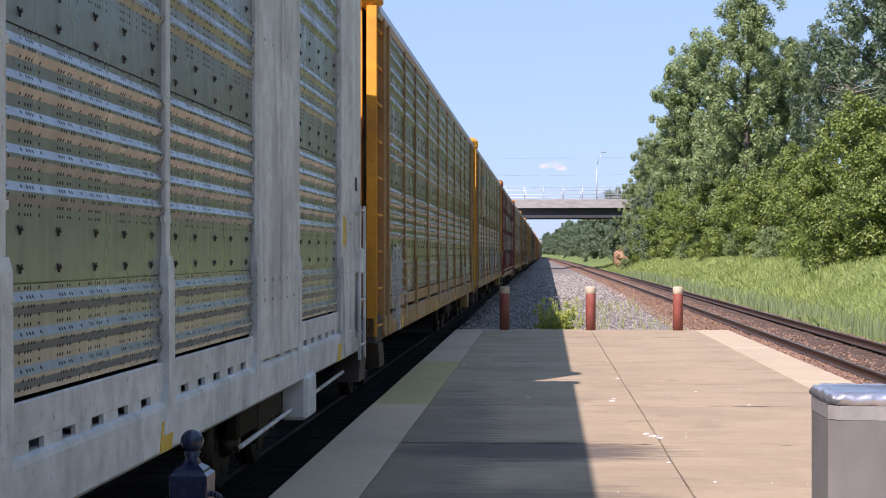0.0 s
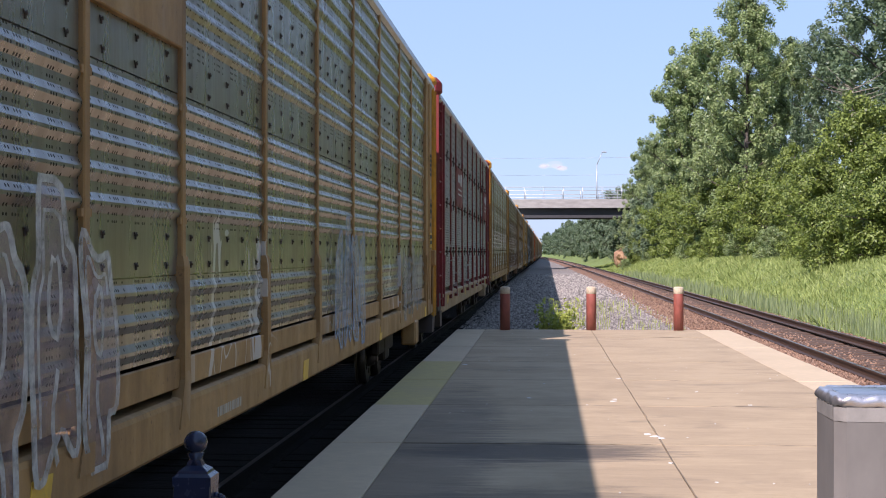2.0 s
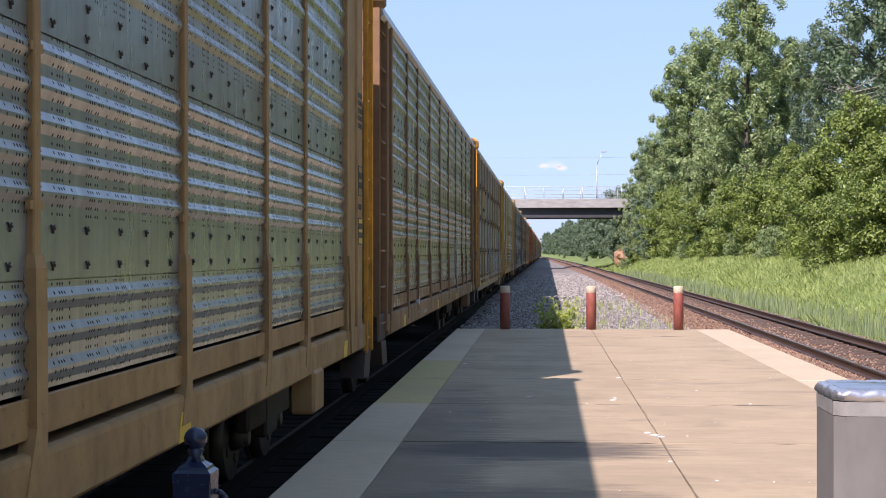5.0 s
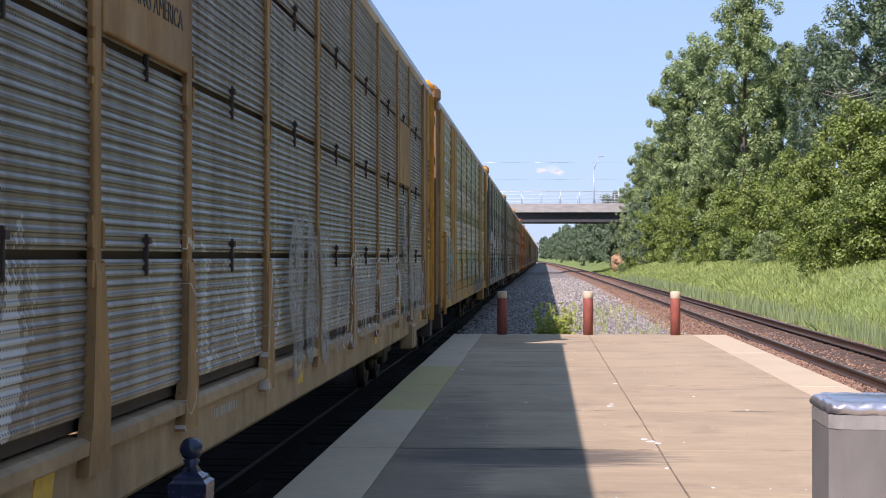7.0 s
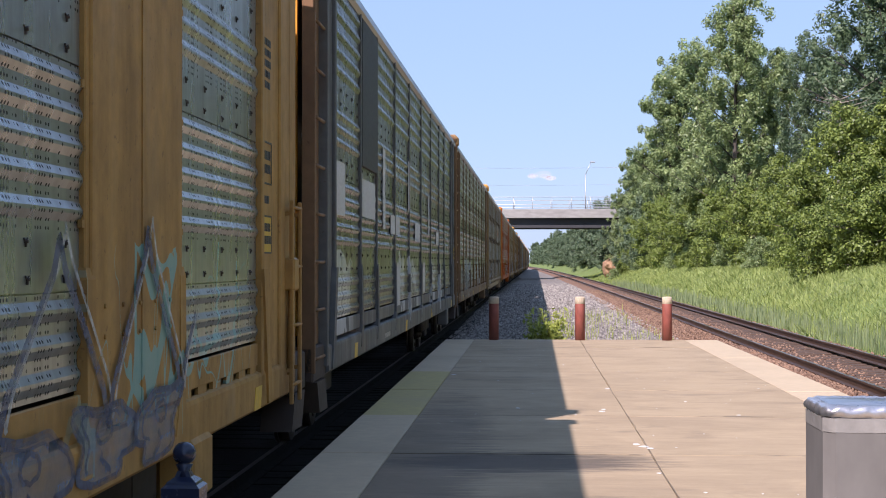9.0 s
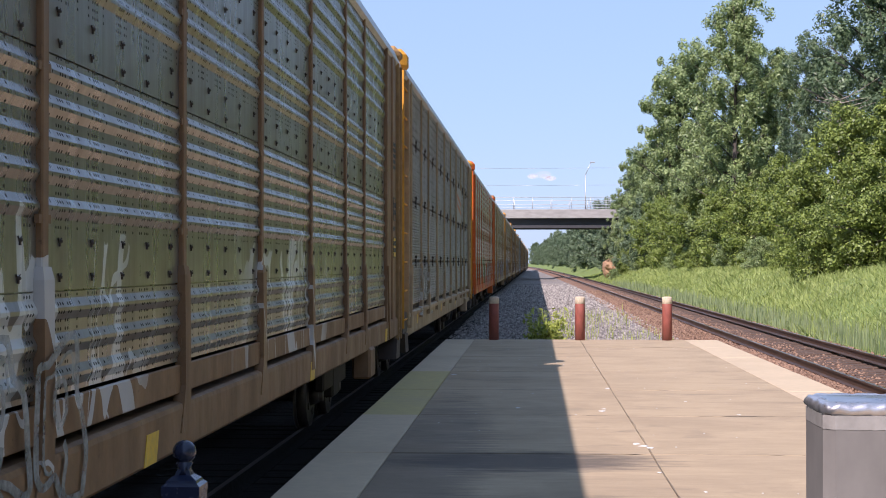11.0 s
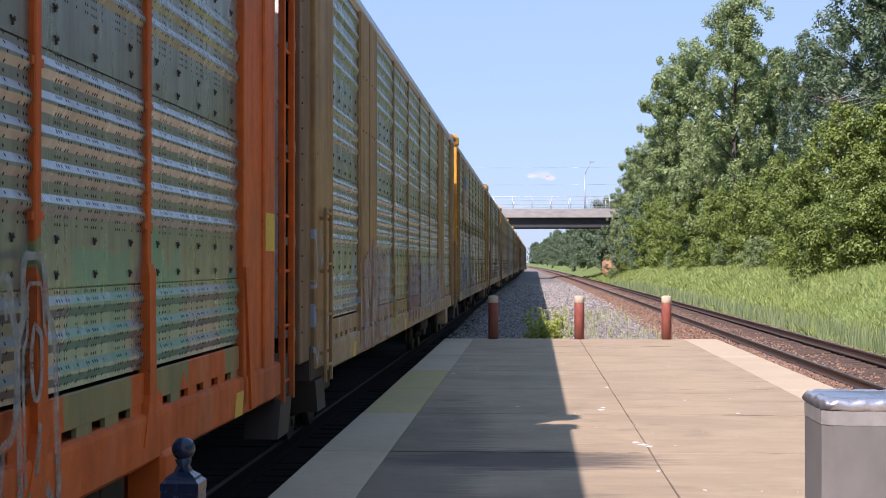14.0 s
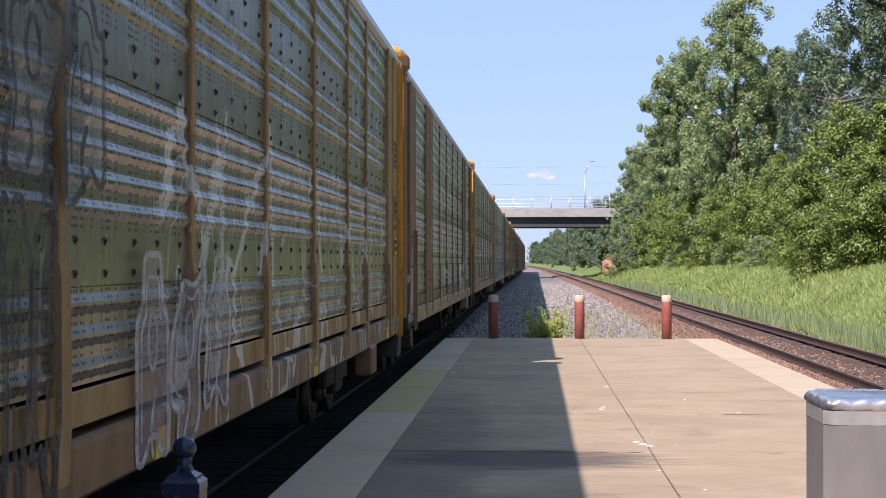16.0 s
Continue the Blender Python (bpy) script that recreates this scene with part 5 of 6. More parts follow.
build_wires()


def build_cloud():
    m, nt, bs = graph("thin_cloud")
    em = node(nt, "ShaderNodeEmission")
    em.inputs[0].default_value, em.inputs[1].default_value = (1.0, 0.90, 0.93, 1), 0.75
    tr = node(nt, "ShaderNodeBsdfTransparent")
    ms = node(nt, "ShaderNodeMixShader")
    ms.inputs[0].default_value = 0.075
    nt.links.new(tr.outputs[0], ms.inputs[1])
    nt.links.new(em.outputs[0], ms.inputs[2])
    nt.links.new(ms.outputs[0], nt.nodes["Material Output"].inputs[0])
    rng = random.Random(4)
    bm = bmesh.new()
    for k in range(10):
        u = rng.uniform(-1, 1)
        c = Vector((24 + u * 34, 4000, 224 + (1 - abs(u)) * 16 * rng.random() - 4 * u))
        r = rng.uniform(7, 14) * (1.2 - 0.6 * abs(u))
        vs = bmesh.ops.create_icosphere(bm, subdivisions=2, radius=r)["verts"]
        for v in vs:
            v.co = Vector((v.co.x * 1.6, v.co.y, v.co.z * 0.75)) + c
    tagged(part("cloud_backdrop", bm, m), "small thin pinkish white cloud in the sky", "cloud", kind="structure")


build_cloud()


def build_bollard(x):
    b = tagged(new("bollard"), "red-brown steel bollard with worn cream top", "bollard", group="bollards at the platform end")
    bm = bmesh.new()
    lathe(bm, 0, 0, ((0.128, -0.1), (0.128, 0.93), (0.125, 0.94)), 18)
    part("pipe", bm, M["bollard"], b)
    bm = bmesh.new()
    lathe(bm, 0, 0, ((0.126, 0.94), (0.131, 0.945), (0.131, 1.08), (0.115, 1.115), (0.05, 1.125)), 18)
    part("cap", bm, M["bollard_top"], b)
    b.location = (x, END_Y - 0.25, 0)


for bx in (-0.98, 1.24, 3.47):
    build_bollard(bx)


def build_posts():
    p = tagged(new("fence_post"), "black iron fence post with a ball finial", "fence post")
    bm = bmesh.new()
    box(bm, -0.076, -0.076, 0, 0.076, 0.076, 1.05, 0.006)
    part("shaft", bm, M["black"], p)
    bm = bmesh.new()
    lathe(bm, 0, 0, ((0.098, 1.035), (0.108, 1.045), (0.108, 1.078), (0.088, 1.09), (0.082, 1.10), (0.045, 1.118), (0.033, 1.14)), 4, square=True)
    part("cap", bm, M["black"], p)
    bm = bmesh.new()
    lathe(bm, 0, 0, ((0.034, 1.12), (0.024, 1.14), (0.034, 1.165)) + tuple((0.046 * math.sin(a * math.pi / 12) + 0.001, 1.208 - 0.046 * math.cos(a * math.pi / 12)) for a in range(2, 13)), 24)
    part("finial", bm, M["black"], p)
    bm = bmesh.new()
    for k in range(7):
        a0, a1 = k * 0.35, (k + 1) * 0.35
        tube(bm, (0.075 + 0.035 * math.sin(a0) * 1.3, 0, 1.0 - 0.035 * (1 - math.cos(a0))), (0.075 + 0.035 * math.sin(a1) * 1.3, 0, 1.0 - 0.035 * (1 - math.cos(a1))), 0.012, sides=6)
    part("scroll", bm, M["black"], p)
    p.location = (-1.393, 6.0, 0.04)
    g = tagged(new("steel_post"), "grey-painted square steel post with a light rounded cap", "post")
    def square(inset, z, cut):
        """Corners of a chamfered square, with extra points along its sides."""
        w, d = 0.36 - inset, 0.30 - inset
        ring = [(inset + cut, inset), (w - cut, inset), (w, inset + cut), (w, d - cut), (w - cut, d), (inset + cut, d), (inset, d - cut), (inset, inset + cut)]
        dense = []
        for k in range(8):
            p, q = ring[k], ring[(k + 1) % 8]
            n = 5 if k % 2 else 18
            dense += [(p[0] + (q[0] - p[0]) * j / n, p[1] + (q[1] - p[1]) * j / n, z) for j in range(n)]
        return dense

    def stack(name, levels, material, lump=0.0, flat=False):
        bm = bmesh.new()
        loops = []
        for inset, z, cut in levels:
            loops.append([bm.verts.new((x + lump * noise.noise((x * 50, y * 50, 1)), y + lump * noise.noise((x * 50, y * 50, 7)), zz + lump * noise.noise((x * 42, y * 42, 4)))) for x, y, zz in square(inset, z, cut)])
        for lo, hi in zip(loops, loops[1:]):
            for k in range(len(lo)):
                bm.faces.new((lo[k], lo[(k + 1) % len(lo)], hi[(k + 1) % len(lo)], hi[k])).smooth = not flat
        bm.faces.new(loops[0][::-1])
        bm.faces.new(loops[-1])
        part(name, bm, material, g)

    stack("shaft", ((0, 0, 0.028), (0, 1.566, 0.028)), M["cast"], 0, True)
    stack("collar", ((-0.001, 1.5665, 0.028), (-0.001, 1.603, 0.026)), M["cast_light"], 0.0015, True)
    # weld bead round a flat top plate
    bead = [(0.012 - 0.018 * math.sin(a), 1.618 - 0.018 * math.cos(a), 0.036 - 0.01 * math.sin(a)) for a in [j * math.pi / 8 for j in range(8)]]
    stack("weld_bead", bead + [(0.022, 1.634, 0.036), (0.030, 1.628, 0.034)], M["chrome"], 0.007)
    stack("cap_plate", ((0.026, 1.627, 0.03), (0.030, 1.634, 0.028), (0.15, 1.637, 0.0)), M["plate_top"])
    g.location = (0.742, 4.0, 0.0)


build_posts()


# ---- plants ----
def sheet_mesh(name, verts, quads, material):
    me = bpy.data.meshes.new(name)
    n, per = len(quads), len(quads[0])
    me.vertices.add(len(verts))
    me.vertices.foreach_set("co", np.asarray(verts, dtype=np.float32).ravel())
    me.loops.add(n * per)
    me.loops.foreach_set("vertex_index", np.asarray(quads, dtype=np.int32).ravel())
    me.polygons.add(n)
    me.polygons.foreach_set("loop_start", np.arange(0, n * per, per, dtype=np.int32))
    me.materials.append(material)
    me.update(calc_edges=True)
    return me


def leaf_mesh(name, centres, sizes, material, rng, slim=0.6, facing=None):
    """One small bent quad for each leaf; facing turns the leaves outward from their twig."""
    n = len(centres)
    c = rng.normal(size=(n, 3))
    if facing is not None:
        c = facing + c * 0.38
    c /= np.linalg.norm(c, axis=1)[:, None]
    a = np.cross(c, rng.normal(size=(n, 3)))
    a /= np.linalg.norm(a, axis=1)[:, None]
    b = np.cross(c, a)
    s = sizes[:, None]
    v = np.stack((centres - a * s, centres - b * s * slim + c * s * 0.15, centres + a * s, centres + b * s * slim + c * s * 0.15), axis=1).reshape(-1, 3)
    return sheet_mesh(name, v, np.arange(n * 4).reshape(n, 4), material)


def make_tree(seed, height, width, clumps, per, size, leaf, low=0.1, belly=0.4, top=0.12, up=1.0):
    """Trunk, limbs and a crown of leaf tufts held by the limbs; the outline swells at belly and narrows to top."""
    rng = np.random.default_rng(seed)
    trunk = bmesh.new()
    lean = rng.uniform(-0.03, 0.03) * height
    tube(trunk, (0, 0, -1.0), (lean * 0.5, 0, height * 0.5), height * 0.010 + 0.03, height * 0.005 + 0.02, 8)
    tube(trunk, (lean * 0.5, 0, height * 0.5), (lean, 0, height * 0.93), height * 0.005 + 0.02, 0.02, 8)
    pts, sz, face = [], [], []
    limbs = max(9, clumps // 9)
    for k in range(limbs):
        u = low + (1 - low) * (k + 0.5 * rng.random()) / limbs
        env = np.interp(u, (0, belly * 0.4, belly, (1 + belly) / 2, 1), (0.6, 0.9, 1.0, 0.68, top))
        reach = width * 0.5 * env * rng.uniform(0.62, 1.12)
        ang = k * 2.399 + rng.uniform(-0.4, 0.4)
        out = np.array((np.cos(ang), np.sin(ang), 0.0))
        root = np.array((lean * u * 0.8, 0, height * max(0.05, u - 0.10 - 0.04 * up)))
        end = np.array((lean * u, 0, height * u * 0.97)) + out * reach
        tube(trunk, tuple(root), tuple(end), 0.03 + height * 0.004 * (1 - u), 0.015, 5)
        for j in range(9):
            f = 0.25 + 0.75 * (j + rng.random()) / 9
            wide = (0.25 + 0.085 * width) * (1.15 - 0.55 * f) * (0.62 if up < 0.5 else 1.15)
            c = root + (end - root) * f + rng.normal(size=3) * wide * np.array((0.75, 0.75, 0.6))
            r = (0.28 + 0.038 * width) * rng.uniform(0.65, 1.2) * (1.0 if up < 0.5 else 0.85)
            d = rng.normal(size=(per, 3))
            d /= np.linalg.norm(d, axis=1)[:, None]
            pts.append(c + d * r * (rng.random((per, 1)) ** 0.4) * np.array((1, 1, 0.75 + 0.5 * up)))
            sz.append(size * rng.uniform(0.6, 1.3, per))
            face.append(d + np.array((0, 0, 0.35)))
    return finish(trunk, "trunk", M["bark"]), leaf_mesh("crown", np.concatenate(pts), np.concatenate(sz), M[leaf], rng, 0.6, np.concatenate(face))


def plant(name, label, category, x, y, meshes, scale=1.0, turn=0.0, group=""):
    t = tagged(new(name), label, category, group)
    for nm, me in zip(("trunk", "crown"), meshes):
        o = new(nm, me)
        o.parent = t
    t.location, t.scale = (x, y, ground_z(x, min(y, 900)) - 0.05), (scale,) * 3
    t.rotation_euler[2] = turn
    return t


POPLAR = make_tree(11, 26.0, 12.0, 400, 165, 0.12, "leaf", 0.05, 0.42, 0.16)
POPLAR_B = make_tree(12, 22.0, 11.0, 330, 165, 0.12, "leaf", 0.06, 0.42, 0.16)
DARK = make_tree(15, 27.0, 13.0, 400, 165, 0.12, "leaf_dark", 0.05, 0.55, 0.35)
MAPLE = make_tree(13, 10.0, 8.0, 220, 110, 0.10, "leaf_bright", 0.05, 0.4, 0.25, 0.2)
MAPLE_B = make_tree(14, 6.5, 7.0, 190, 110, 0.09, "leaf_bright", 0.03, 0.4, 0.3, 0.2)
BUSH = make_tree(16, 3.0, 4.6, 150, 110, 0.065, "leaf_bright", 0.03, 0.4, 0.4, 0.2)
BUSH_B = make_tree(18, 2.6, 4.0, 140, 100, 0.065, "leaf", 0.03, 0.4, 0.4, 0.2)
FAR = make_tree(17, 10.0, 7.0, 170, 120, 0.12, "leaf_hazed", 0.03, 0.4, 0.15)
FAR_B = make_tree(19, 9.0, 6.6, 170, 120, 0.12, "leaf_hazed", 0.03, 0.4, 0.2)


def build_wood():
    rng = random.Random(5)
    grp = "trees along the line"
    tall = ((18.3, 140, POPLAR, 1.0), (16.6, 184, POPLAR_B, 1.10), (18.4, 186, POPLAR_B, 1.26), (23.4, 143, POPLAR, 0.80), (13.8, 198, POPLAR_B, 0.74), (21.2, 148, POPLAR, 0.86), (12.3, 204, POPLAR_B, 0.5), (16.6, 150, POPLAR_B, 0.66))
    for x, y, me, s in tall:
        plant("poplar_tree", "tall green poplar with loose fluttering leaves", "tree", x, y, me, s, rng.uniform(0, 6), grp)
    for x, y, me, s in ((26.0, 112, DARK, 1.2), (30.0, 118, DARK, 1.05), (22.5, 122, DARK, 0.7), (31.0, 104, POPLAR, 1.0)):
        plant("elm_tree", "tall dark green tree with bare inner limbs", "tree", x, y, me, s, rng.uniform(0, 6), grp)
    for x, y, me, s in ((19.2, 95, MAPLE, 1.0), (22.2, 93, MAPLE, 1.1), (25.0, 90, MAPLE, 1.05), (17.4, 106, MAPLE, 0.78), (16.6, 94, MAPLE_B, 1.0), (18.4, 86, MAPLE_B, 0.95), (20.6, 82, MAPLE_B, 1.0), (16.2, 112, MAPLE_B, 0.95), (16.0, 126, MAPLE_B, 1.0), (15.4, 142, MAPLE_B, 1.1), (15.0, 160, MAPLE_B, 1.15), (14.6, 176, MAPLE_B, 1.2)):
        plant("maple_tree", "young maple with bright green leaves", "tree", x, y, me, s, rng.uniform(0, 6), grp)
    for x, y, me, s in ((14.0, 74, BUSH, 1.05), (15.8, 72, BUSH, 1.2), (15.6, 84, BUSH_B, 0.8), (15.4, 92, BUSH, 0.7), (17.6, 74, BUSH, 1.2), (15.2, 102, BUSH_B, 0.8), (14.8, 114, BUSH_B, 0.8), (14.4, 130, BUSH, 0.8), (14.0, 146, BUSH_B, 0.8), (13.6, 164, BUSH, 0.8), (13.2, 182, BUSH_B, 0.9), (12.8, 196, BUSH, 0.9), (10.2, 188, BUSH_B, 0.5), (11.2, 190, BUSH, 0.5)):
        plant("bush", "round green bush at the edge of the grass", "bush", x, y, me, s, rng.uniform(0, 6), "bushes at the edge of the wood")
    # a dead tree shows its pale limbs between the green crowns
    dead = tagged(new("dead_tree"), "bare dead tree with pale broken limbs", "tree", grp)
    bm = bmesh.new()
    tube(bm, (0, 0, -0.5), (0.3, 0, 11.3), 0.16, 0.04, 8)
    part("trunk", bm, M["deadwood"], dead)
    for k in range(14):
        z = 9.6 + k * 0.16
        side = -1 if k % 3 else 1
        bm = bmesh.new()
        p = Vector((0.3, 0, min(z, 11.3)))
        d = Vector((side * rng.uniform(0.5, 1.0), -0.6, rng.uniform(-0.15, 0.45)))
        for j in range(3):
            q = p + d * rng.uniform(0.5, 0.9)
            tube(bm, p, q, 0.045 - 0.012 * j, 0.034 - 0.011 * j, 5)
            p, d = q, d + Vector((rng.uniform(-0.3, 0.3), 0, rng.uniform(-0.2, 0.35)))
        part("limb", bm, M["deadwood"], dead)
    dead.location = (20.9, 106, ground_z(20.9, 106))
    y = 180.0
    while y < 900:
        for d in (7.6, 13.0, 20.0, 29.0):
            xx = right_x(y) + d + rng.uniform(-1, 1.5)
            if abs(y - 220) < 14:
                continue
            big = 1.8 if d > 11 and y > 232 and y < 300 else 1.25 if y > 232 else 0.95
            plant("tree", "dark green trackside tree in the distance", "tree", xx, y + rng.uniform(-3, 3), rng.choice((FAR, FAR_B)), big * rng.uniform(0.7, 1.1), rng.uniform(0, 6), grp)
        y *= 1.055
    # unseen trees added beside and behind the camera, for the train's sheets to mirror
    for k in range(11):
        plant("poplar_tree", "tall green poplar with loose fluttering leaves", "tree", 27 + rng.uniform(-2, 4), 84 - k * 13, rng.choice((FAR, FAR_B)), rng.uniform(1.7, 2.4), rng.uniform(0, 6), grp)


build_wood()


def blade_mesh(name, x, y, h, w, material, rng, lean=0.25):
    n = len(x)
    z = np.array([ground_z(a, min(b, 900)) for a, b in zip(x, y)]) - 0.03
    root = np.stack((x, y, z), axis=1)
    ang = rng.uniform(0, math.tau, n)
    side = np.stack((np.cos(ang), np.sin(ang), np.zeros(n)), axis=1) * w[:, None] * 0.5
    tip = root + np.stack((rng.normal(0, lean, n) * h, rng.normal(0, lean, n) * h, h), axis=1)
    mid = root + (tip - root) * 0.55 + np.stack((np.zeros(n), np.zeros(n), h * 0.08), axis=1)
    v = np.stack((root - side, root + side, mid + side * 0.8, tip + side * 0.15, mid - side * 0.8), axis=1).reshape(-1, 3)
    return sheet_mesh(name, v, np.arange(n * 5).reshape(n, 5), material)


def build_grass():
    rng = np.random.default_rng(8)
    n = 140000
    y = 24 * (240 / 24) ** rng.random(n)
    d = 2.5 + rng.random(n) ** 1.2 * 10.5
    x = np.array([right_x(v) for v in y]) + d
    far = np.clip(y / 60, 0.7, 3.0)
    patch = np.sin(x * 0.9 + y * 0.13) * np.sin(y * 0.37 - x * 0.5)
    tall = 0.10 + 0.30 * rng.random(n) ** 1.5 * (0.75 + 0.6 * patch)
    me = blade_mesh("grass", x, y, tall, 0.03 * far, M["grass"], rng, 0.55)
    tagged(new("grass", me), "tall bright green meadow grass on the bank", "grass", kind="stuff")
    n = 5000
    y = 22 * (160 / 22) ** rng.random(n)
    x = np.array([right_x(v) for v in y]) + 2.2 + rng.random(n) * 1.6
    me = blade_mesh("weed_stalks", x, y, 0.3 + 0.5 * rng.random(n), 0.022 * np.clip(y / 50, 0.7, 2.5), M["stalk"], rng, 0.08)
    tagged(new("weed_stalks", me), "pale upright weed stalks beside the rail", "weeds", kind="stuff")
    n = 380
    y = 41 + rng.random(n) * 30
    x = 1.0 + rng.random(n) * 3.2
    me = blade_mesh("dry_weeds", x, y, 0.15 + 0.4 * rng.random(n), 0.02 + 0.0 * x, M["weed"], rng, 0.12)
    tagged(new("dry_weeds", me), "thin dry weeds growing in the ballast", "weeds", kind="stuff")


build_grass()


def build_weed_clump():
    rng = np.random.default_rng(3)
    w = tagged(new("weed_bush"), "leafy yellow-green weeds by the platform end", "weed")
    stems = bmesh.new()
    pts = []
    for k in range(50):
        a, r = rng.uniform(0, math.tau), rng.uniform(0, 0.42)
        base = Vector((r * math.cos(a), r * math.sin(a), -0.05))
        tip = base + Vector((rng.normal(0, 0.22), rng.normal(0, 0.2), rng.uniform(0.5, 1.25)))
        tube(stems, base, tip, 0.012, 0.005, 4)
        m = 18
        u = rng.uniform(0.15, 1.0, m)[:, None]
        pts.append(np.array(base) + (np.array(tip) - np.array(base)) * u + rng.normal(0, 0.07, (m, 3)))
    part("stalk", stems, M["weed"], w)
    o = new("leaves", leaf_mesh("leaves", np.concatenate(pts), rng.uniform(0.04, 0.10, 50 * 18), M["weed"], rng, 0.45))
    o.parent = w
    w.location = (0.42, 41.6, -0.42)


build_weed_clump()


def stone_mesh(name, x, y, z, size, material, rng):
    n = len(x)
    unit = np.array(((1, 0, 0), (-1, 0, 0), (0, 1, 0), (0, -1, 0), (0, 0, 1), (0, 0, -1)), dtype=float)
    v = unit[None] * (size[:, None, None] * rng.uniform(0.6, 1.2, (n, 6, 1))) + rng.normal(0, 0.15, (n, 6, 3)) * size[:, None, None]
    ang = rng.uniform(0, math.tau, n)
    c, s = np.cos(ang)[:, None], np.sin(ang)[:, None]
    vx, vy = v[..., 0] * c - v[..., 1] * s, v[..., 0] * s + v[..., 1] * c
    v = np.stack((vx + x[:, None], vy + y[:, None], v[..., 2] * 0.8 + z[:, None]), axis=-1).reshape(-1, 3)
    tri = np.array(((0, 2, 4), (2, 1, 4), (1, 3, 4), (3, 0, 4), (2, 0, 5), (1, 2, 5), (3, 1, 5), (0, 3, 5)))
    f = (tri[None] + np.arange(n)[:, None, None] * 6).reshape(-1, 3)
    return sheet_mesh(name, v, f, material)


def pebble_material(name, dark, light):
    m, nt, bs = graph(name)
    geo = node(nt, "ShaderNodeNewGeometry")
    base = mix(nt, geo.outputs["Random Per Island"], dark, light)
    fine = noise_node(nt, 30.0, 3.0, 0.6)
    nt.links.new(mix(nt, ramp(nt, fine, 0.35, 0.7, 0.0, 0.4), base, dark), bs.inputs["Base Color"])
    bs.inputs["Roughness"].default_value = 0.9
    bump(nt, bs, fine, 0.3, 0.01)
    return m


def build_stones():
    rng = np.random.default_rng(6)
    n = 26000
    y = END_Y + 0.1 + 130 * rng.random(n) ** 2.2
    x = -2.6 + rng.random(n) * 7.0 - RIGHT_BEND * y ** 2
    z = np.array([ground_z(a, b) for a, b in zip(x, y)]) + 0.01
    me = stone_mesh("ballast_stones", x, y, z, rng.uniform(0.03, 0.07, n) * np.clip(y / 60, 0.9, 1.8), pebble_material("loose_ballast", (0.09, 0.08, 0.075), (0.43, 0.395, 0.355)), rng)
    tagged(new("ballast_stones", me), "loose grey crushed stone between the tracks", "ballast", kind="stuff")
    n = 30000
    y = 8 + 110 * rng.random(n) ** 1.5
    u = rng.random(n)
    x = np.where(u < 0.55, 4.80 - 6.30 - 0.0 + rng.random(n) * 0.75, -0.7 + rng.random(n) * 3.2) + np.array([right_x(v) for v in y])
    x = np.where(y < END_Y, np.maximum(x, 4.84), x - 0.7 * (u < 0.4))
    z = np.array([ground_z(a, b) for a, b in zip(x, y)]) + 0.015
    me = stone_mesh("rusty_stones", x, y, z, rng.uniform(0.025, 0.055, n), pebble_material("rusty_ballast", (0.10, 0.055, 0.036), (0.33, 0.205, 0.135)), rng)
    tagged(new("rusty_stones", me), "rust-brown crushed stone along the free track", "ballast", kind="stuff")


build_stones()


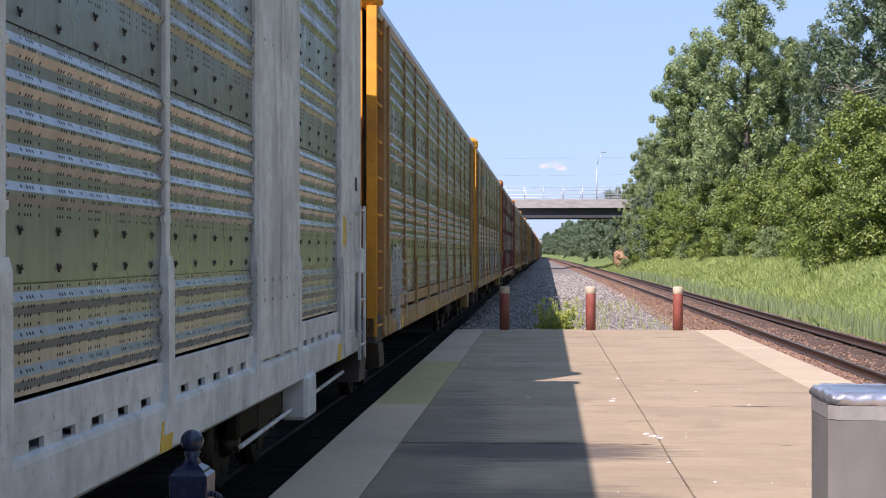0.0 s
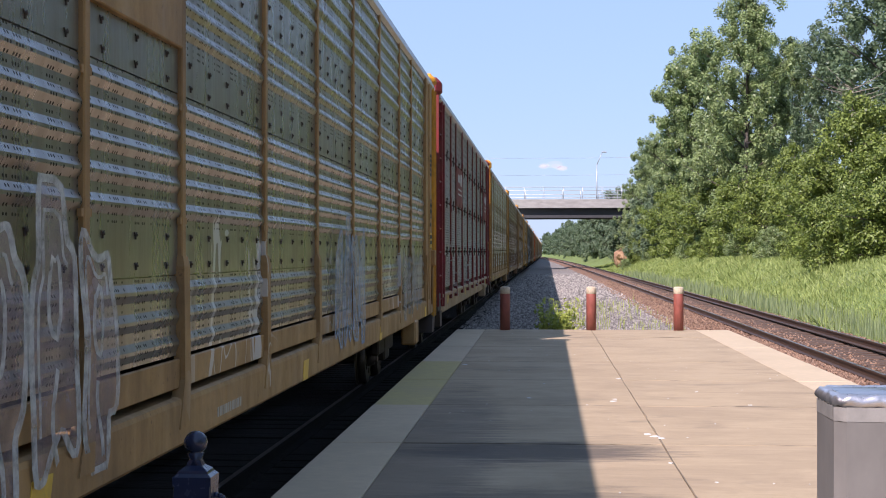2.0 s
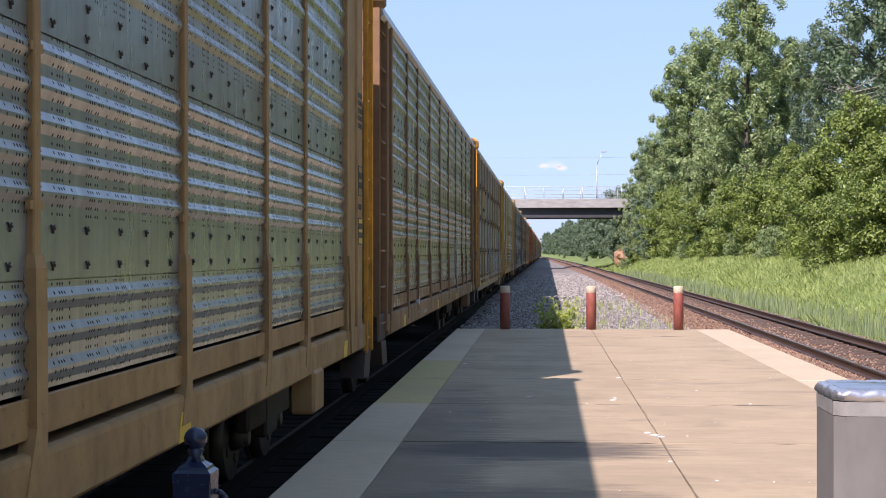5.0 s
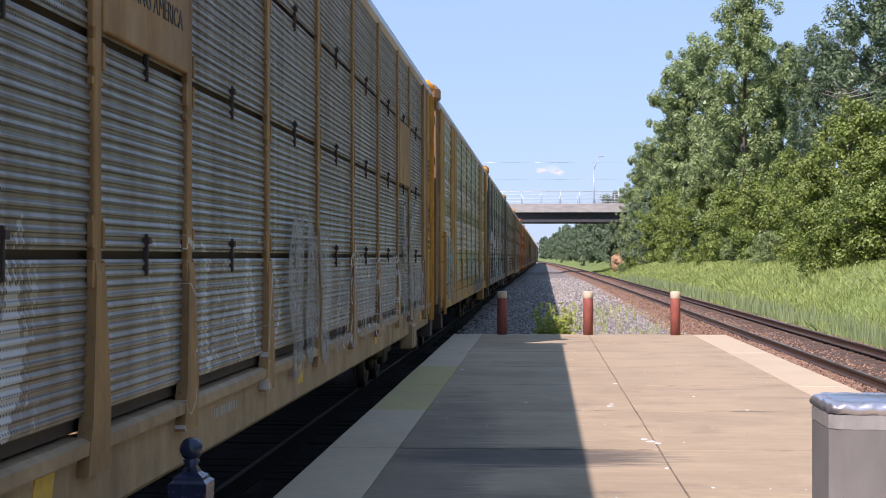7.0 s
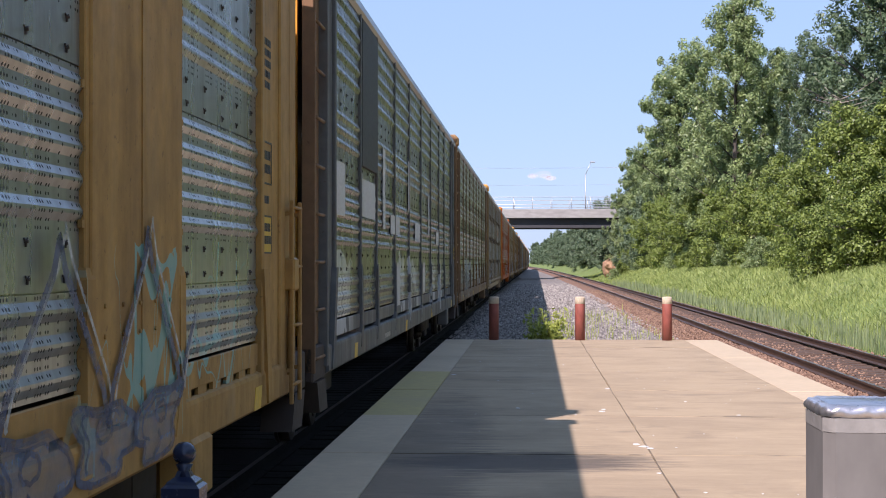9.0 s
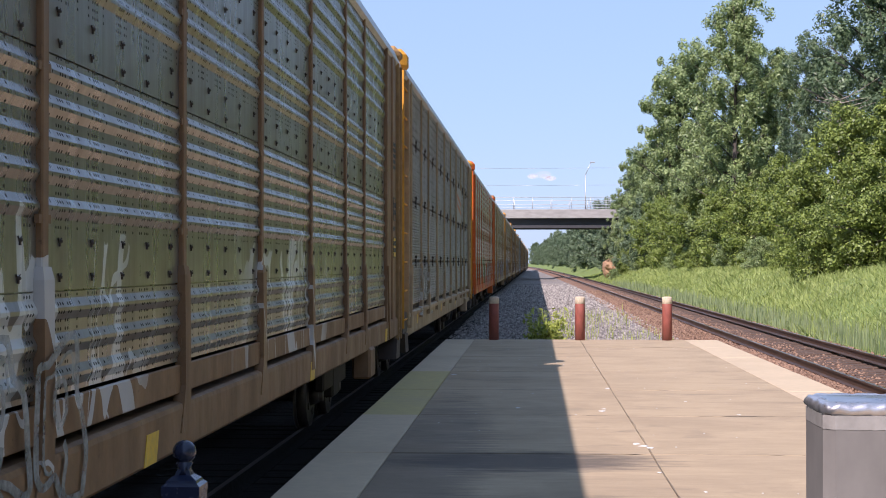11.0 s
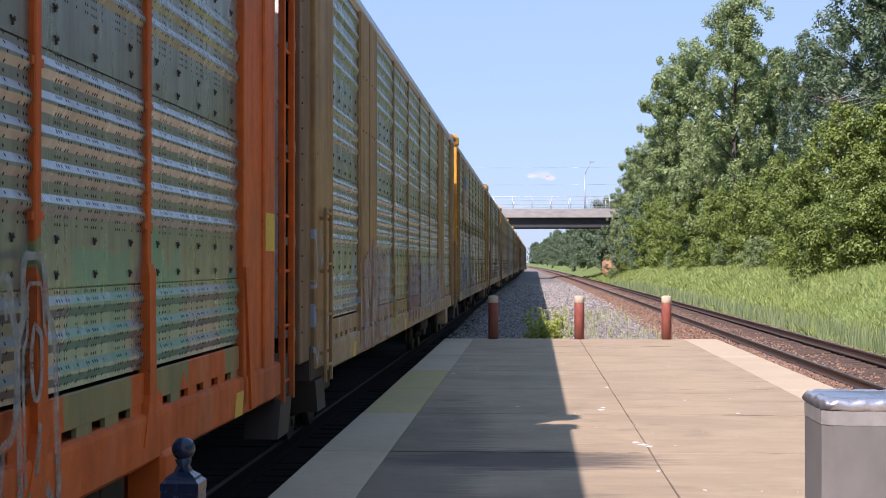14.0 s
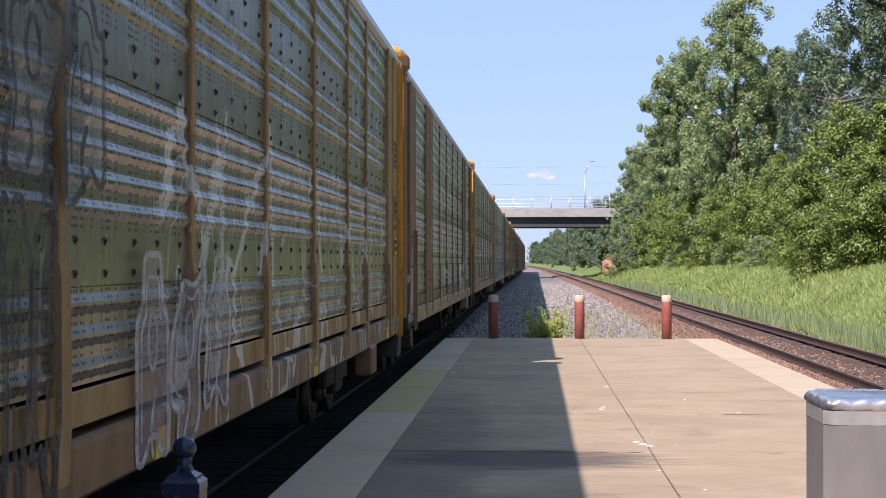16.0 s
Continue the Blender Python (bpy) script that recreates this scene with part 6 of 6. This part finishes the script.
def build_marks():
    rng = random.Random(12)
    m = tagged(new("floor_splashes"), "small white splashes on the platform concrete", "stain", kind="stuff")
    bm = bmesh.new()
    spots = [(1.21, 16.7, 0.06), (1.14, 16.9, 0.05), (1.26, 16.55, 0.04), (0.93, 20.6, 0.06), (0.97, 20.9, 0.03), (1.19, 24.3, 0.045), (2.2, 22.1, 0.02), (2.7, 20.2, 0.03), (1.5, 13.4, 0.02), (1.2, 14.6, 0.025), (-0.2, 21.0, 0.03), (-1.4, 27.2, 0.06)]
    spots += [(rng.uniform(-1.2, 3.8), rng.uniform(12, 38), rng.uniform(0.005, 0.013)) for _ in range(60)]
    for x, y, r in spots:
        ring = []
        for k in range(11):
            q = r * rng.uniform(0.55, 1.25)
            ring.append((x + q * math.cos(k * math.tau / 11), y + 1.5 * q * math.sin(k * math.tau / 11)))
        lo = [bm.verts.new((a, b, 0.001)) for a, b in ring]
        hi = [bm.verts.new((x + (a - x) * 0.9, y + (b - y) * 0.9, 0.0065)) for a, b in ring]
        for k in range(11):
            bm.faces.new((lo[k], lo[(k + 1) % 11], hi[(k + 1) % 11], hi[k]))
        bm.faces.new(hi)
    part("splash", bm, M["splash"], m)
    c = tagged(new("clay_mound"), "bare orange clay heap beside the line", "mound")
    bm = bmesh.new()
    bmesh.ops.create_icosphere(bm, subdivisions=4, radius=1.0)
    for v in bm.verts:
        k = 1 + 0.3 * noise.noise(v.co * 1.7) + 0.12 * noise.noise(v.co * 5)
        v.co = Vector((v.co.x * 1.4 * k, v.co.y * 2.2 * k, v.co.z * 1.5 * k))
    part("clay_body", bm, M["clay"], c)
    c.location = (11.0, 204, ground_z(11.0, 204) + 0.9)


build_marks()


# ---- what moves ----
def motions():
    lean = -math.degrees(math.atan(TRACK_SLOPE))
    for k, car in CARS:
        rows = []
        for j in range(5):
            t = j * 4.0
            y = FIRST + SHIFT.get(k, 0.0) + (k - 1) * PITCH - SPEED * t
            rows.append((t, pose(TRACK_X + TRACK_SLOPE * y, y, 0, 0, 0, lean)))
        walk(car, rows)
    # wheels roll towards the camera; both axles of a truck share their keys with those of all other trucks
    first = {}
    for ax, dy in AXLES:
        if dy not in first:
            walk(ax, [(j / 30, pose(0, dy, 0.06, 80 * j)) for j in range(481)])
            first[dy] = ax.animation_data
        else:
            ax.rotation_mode = "QUATERNION"
            keys = ax.animation_data_create()
            keys.action = first[dy].action
            keys.action_slot = first[dy].action_slot
    # road traffic on the bridge
    for vehicle, x0, t0, speed, heading, yr in TRAFFIC:
        walk(vehicle, [(t, pose(x0 + speed * (t - t0), yr, 8.56, 0, 0, heading)) for t in (0, 4, 8, 12, 16)])


motions()
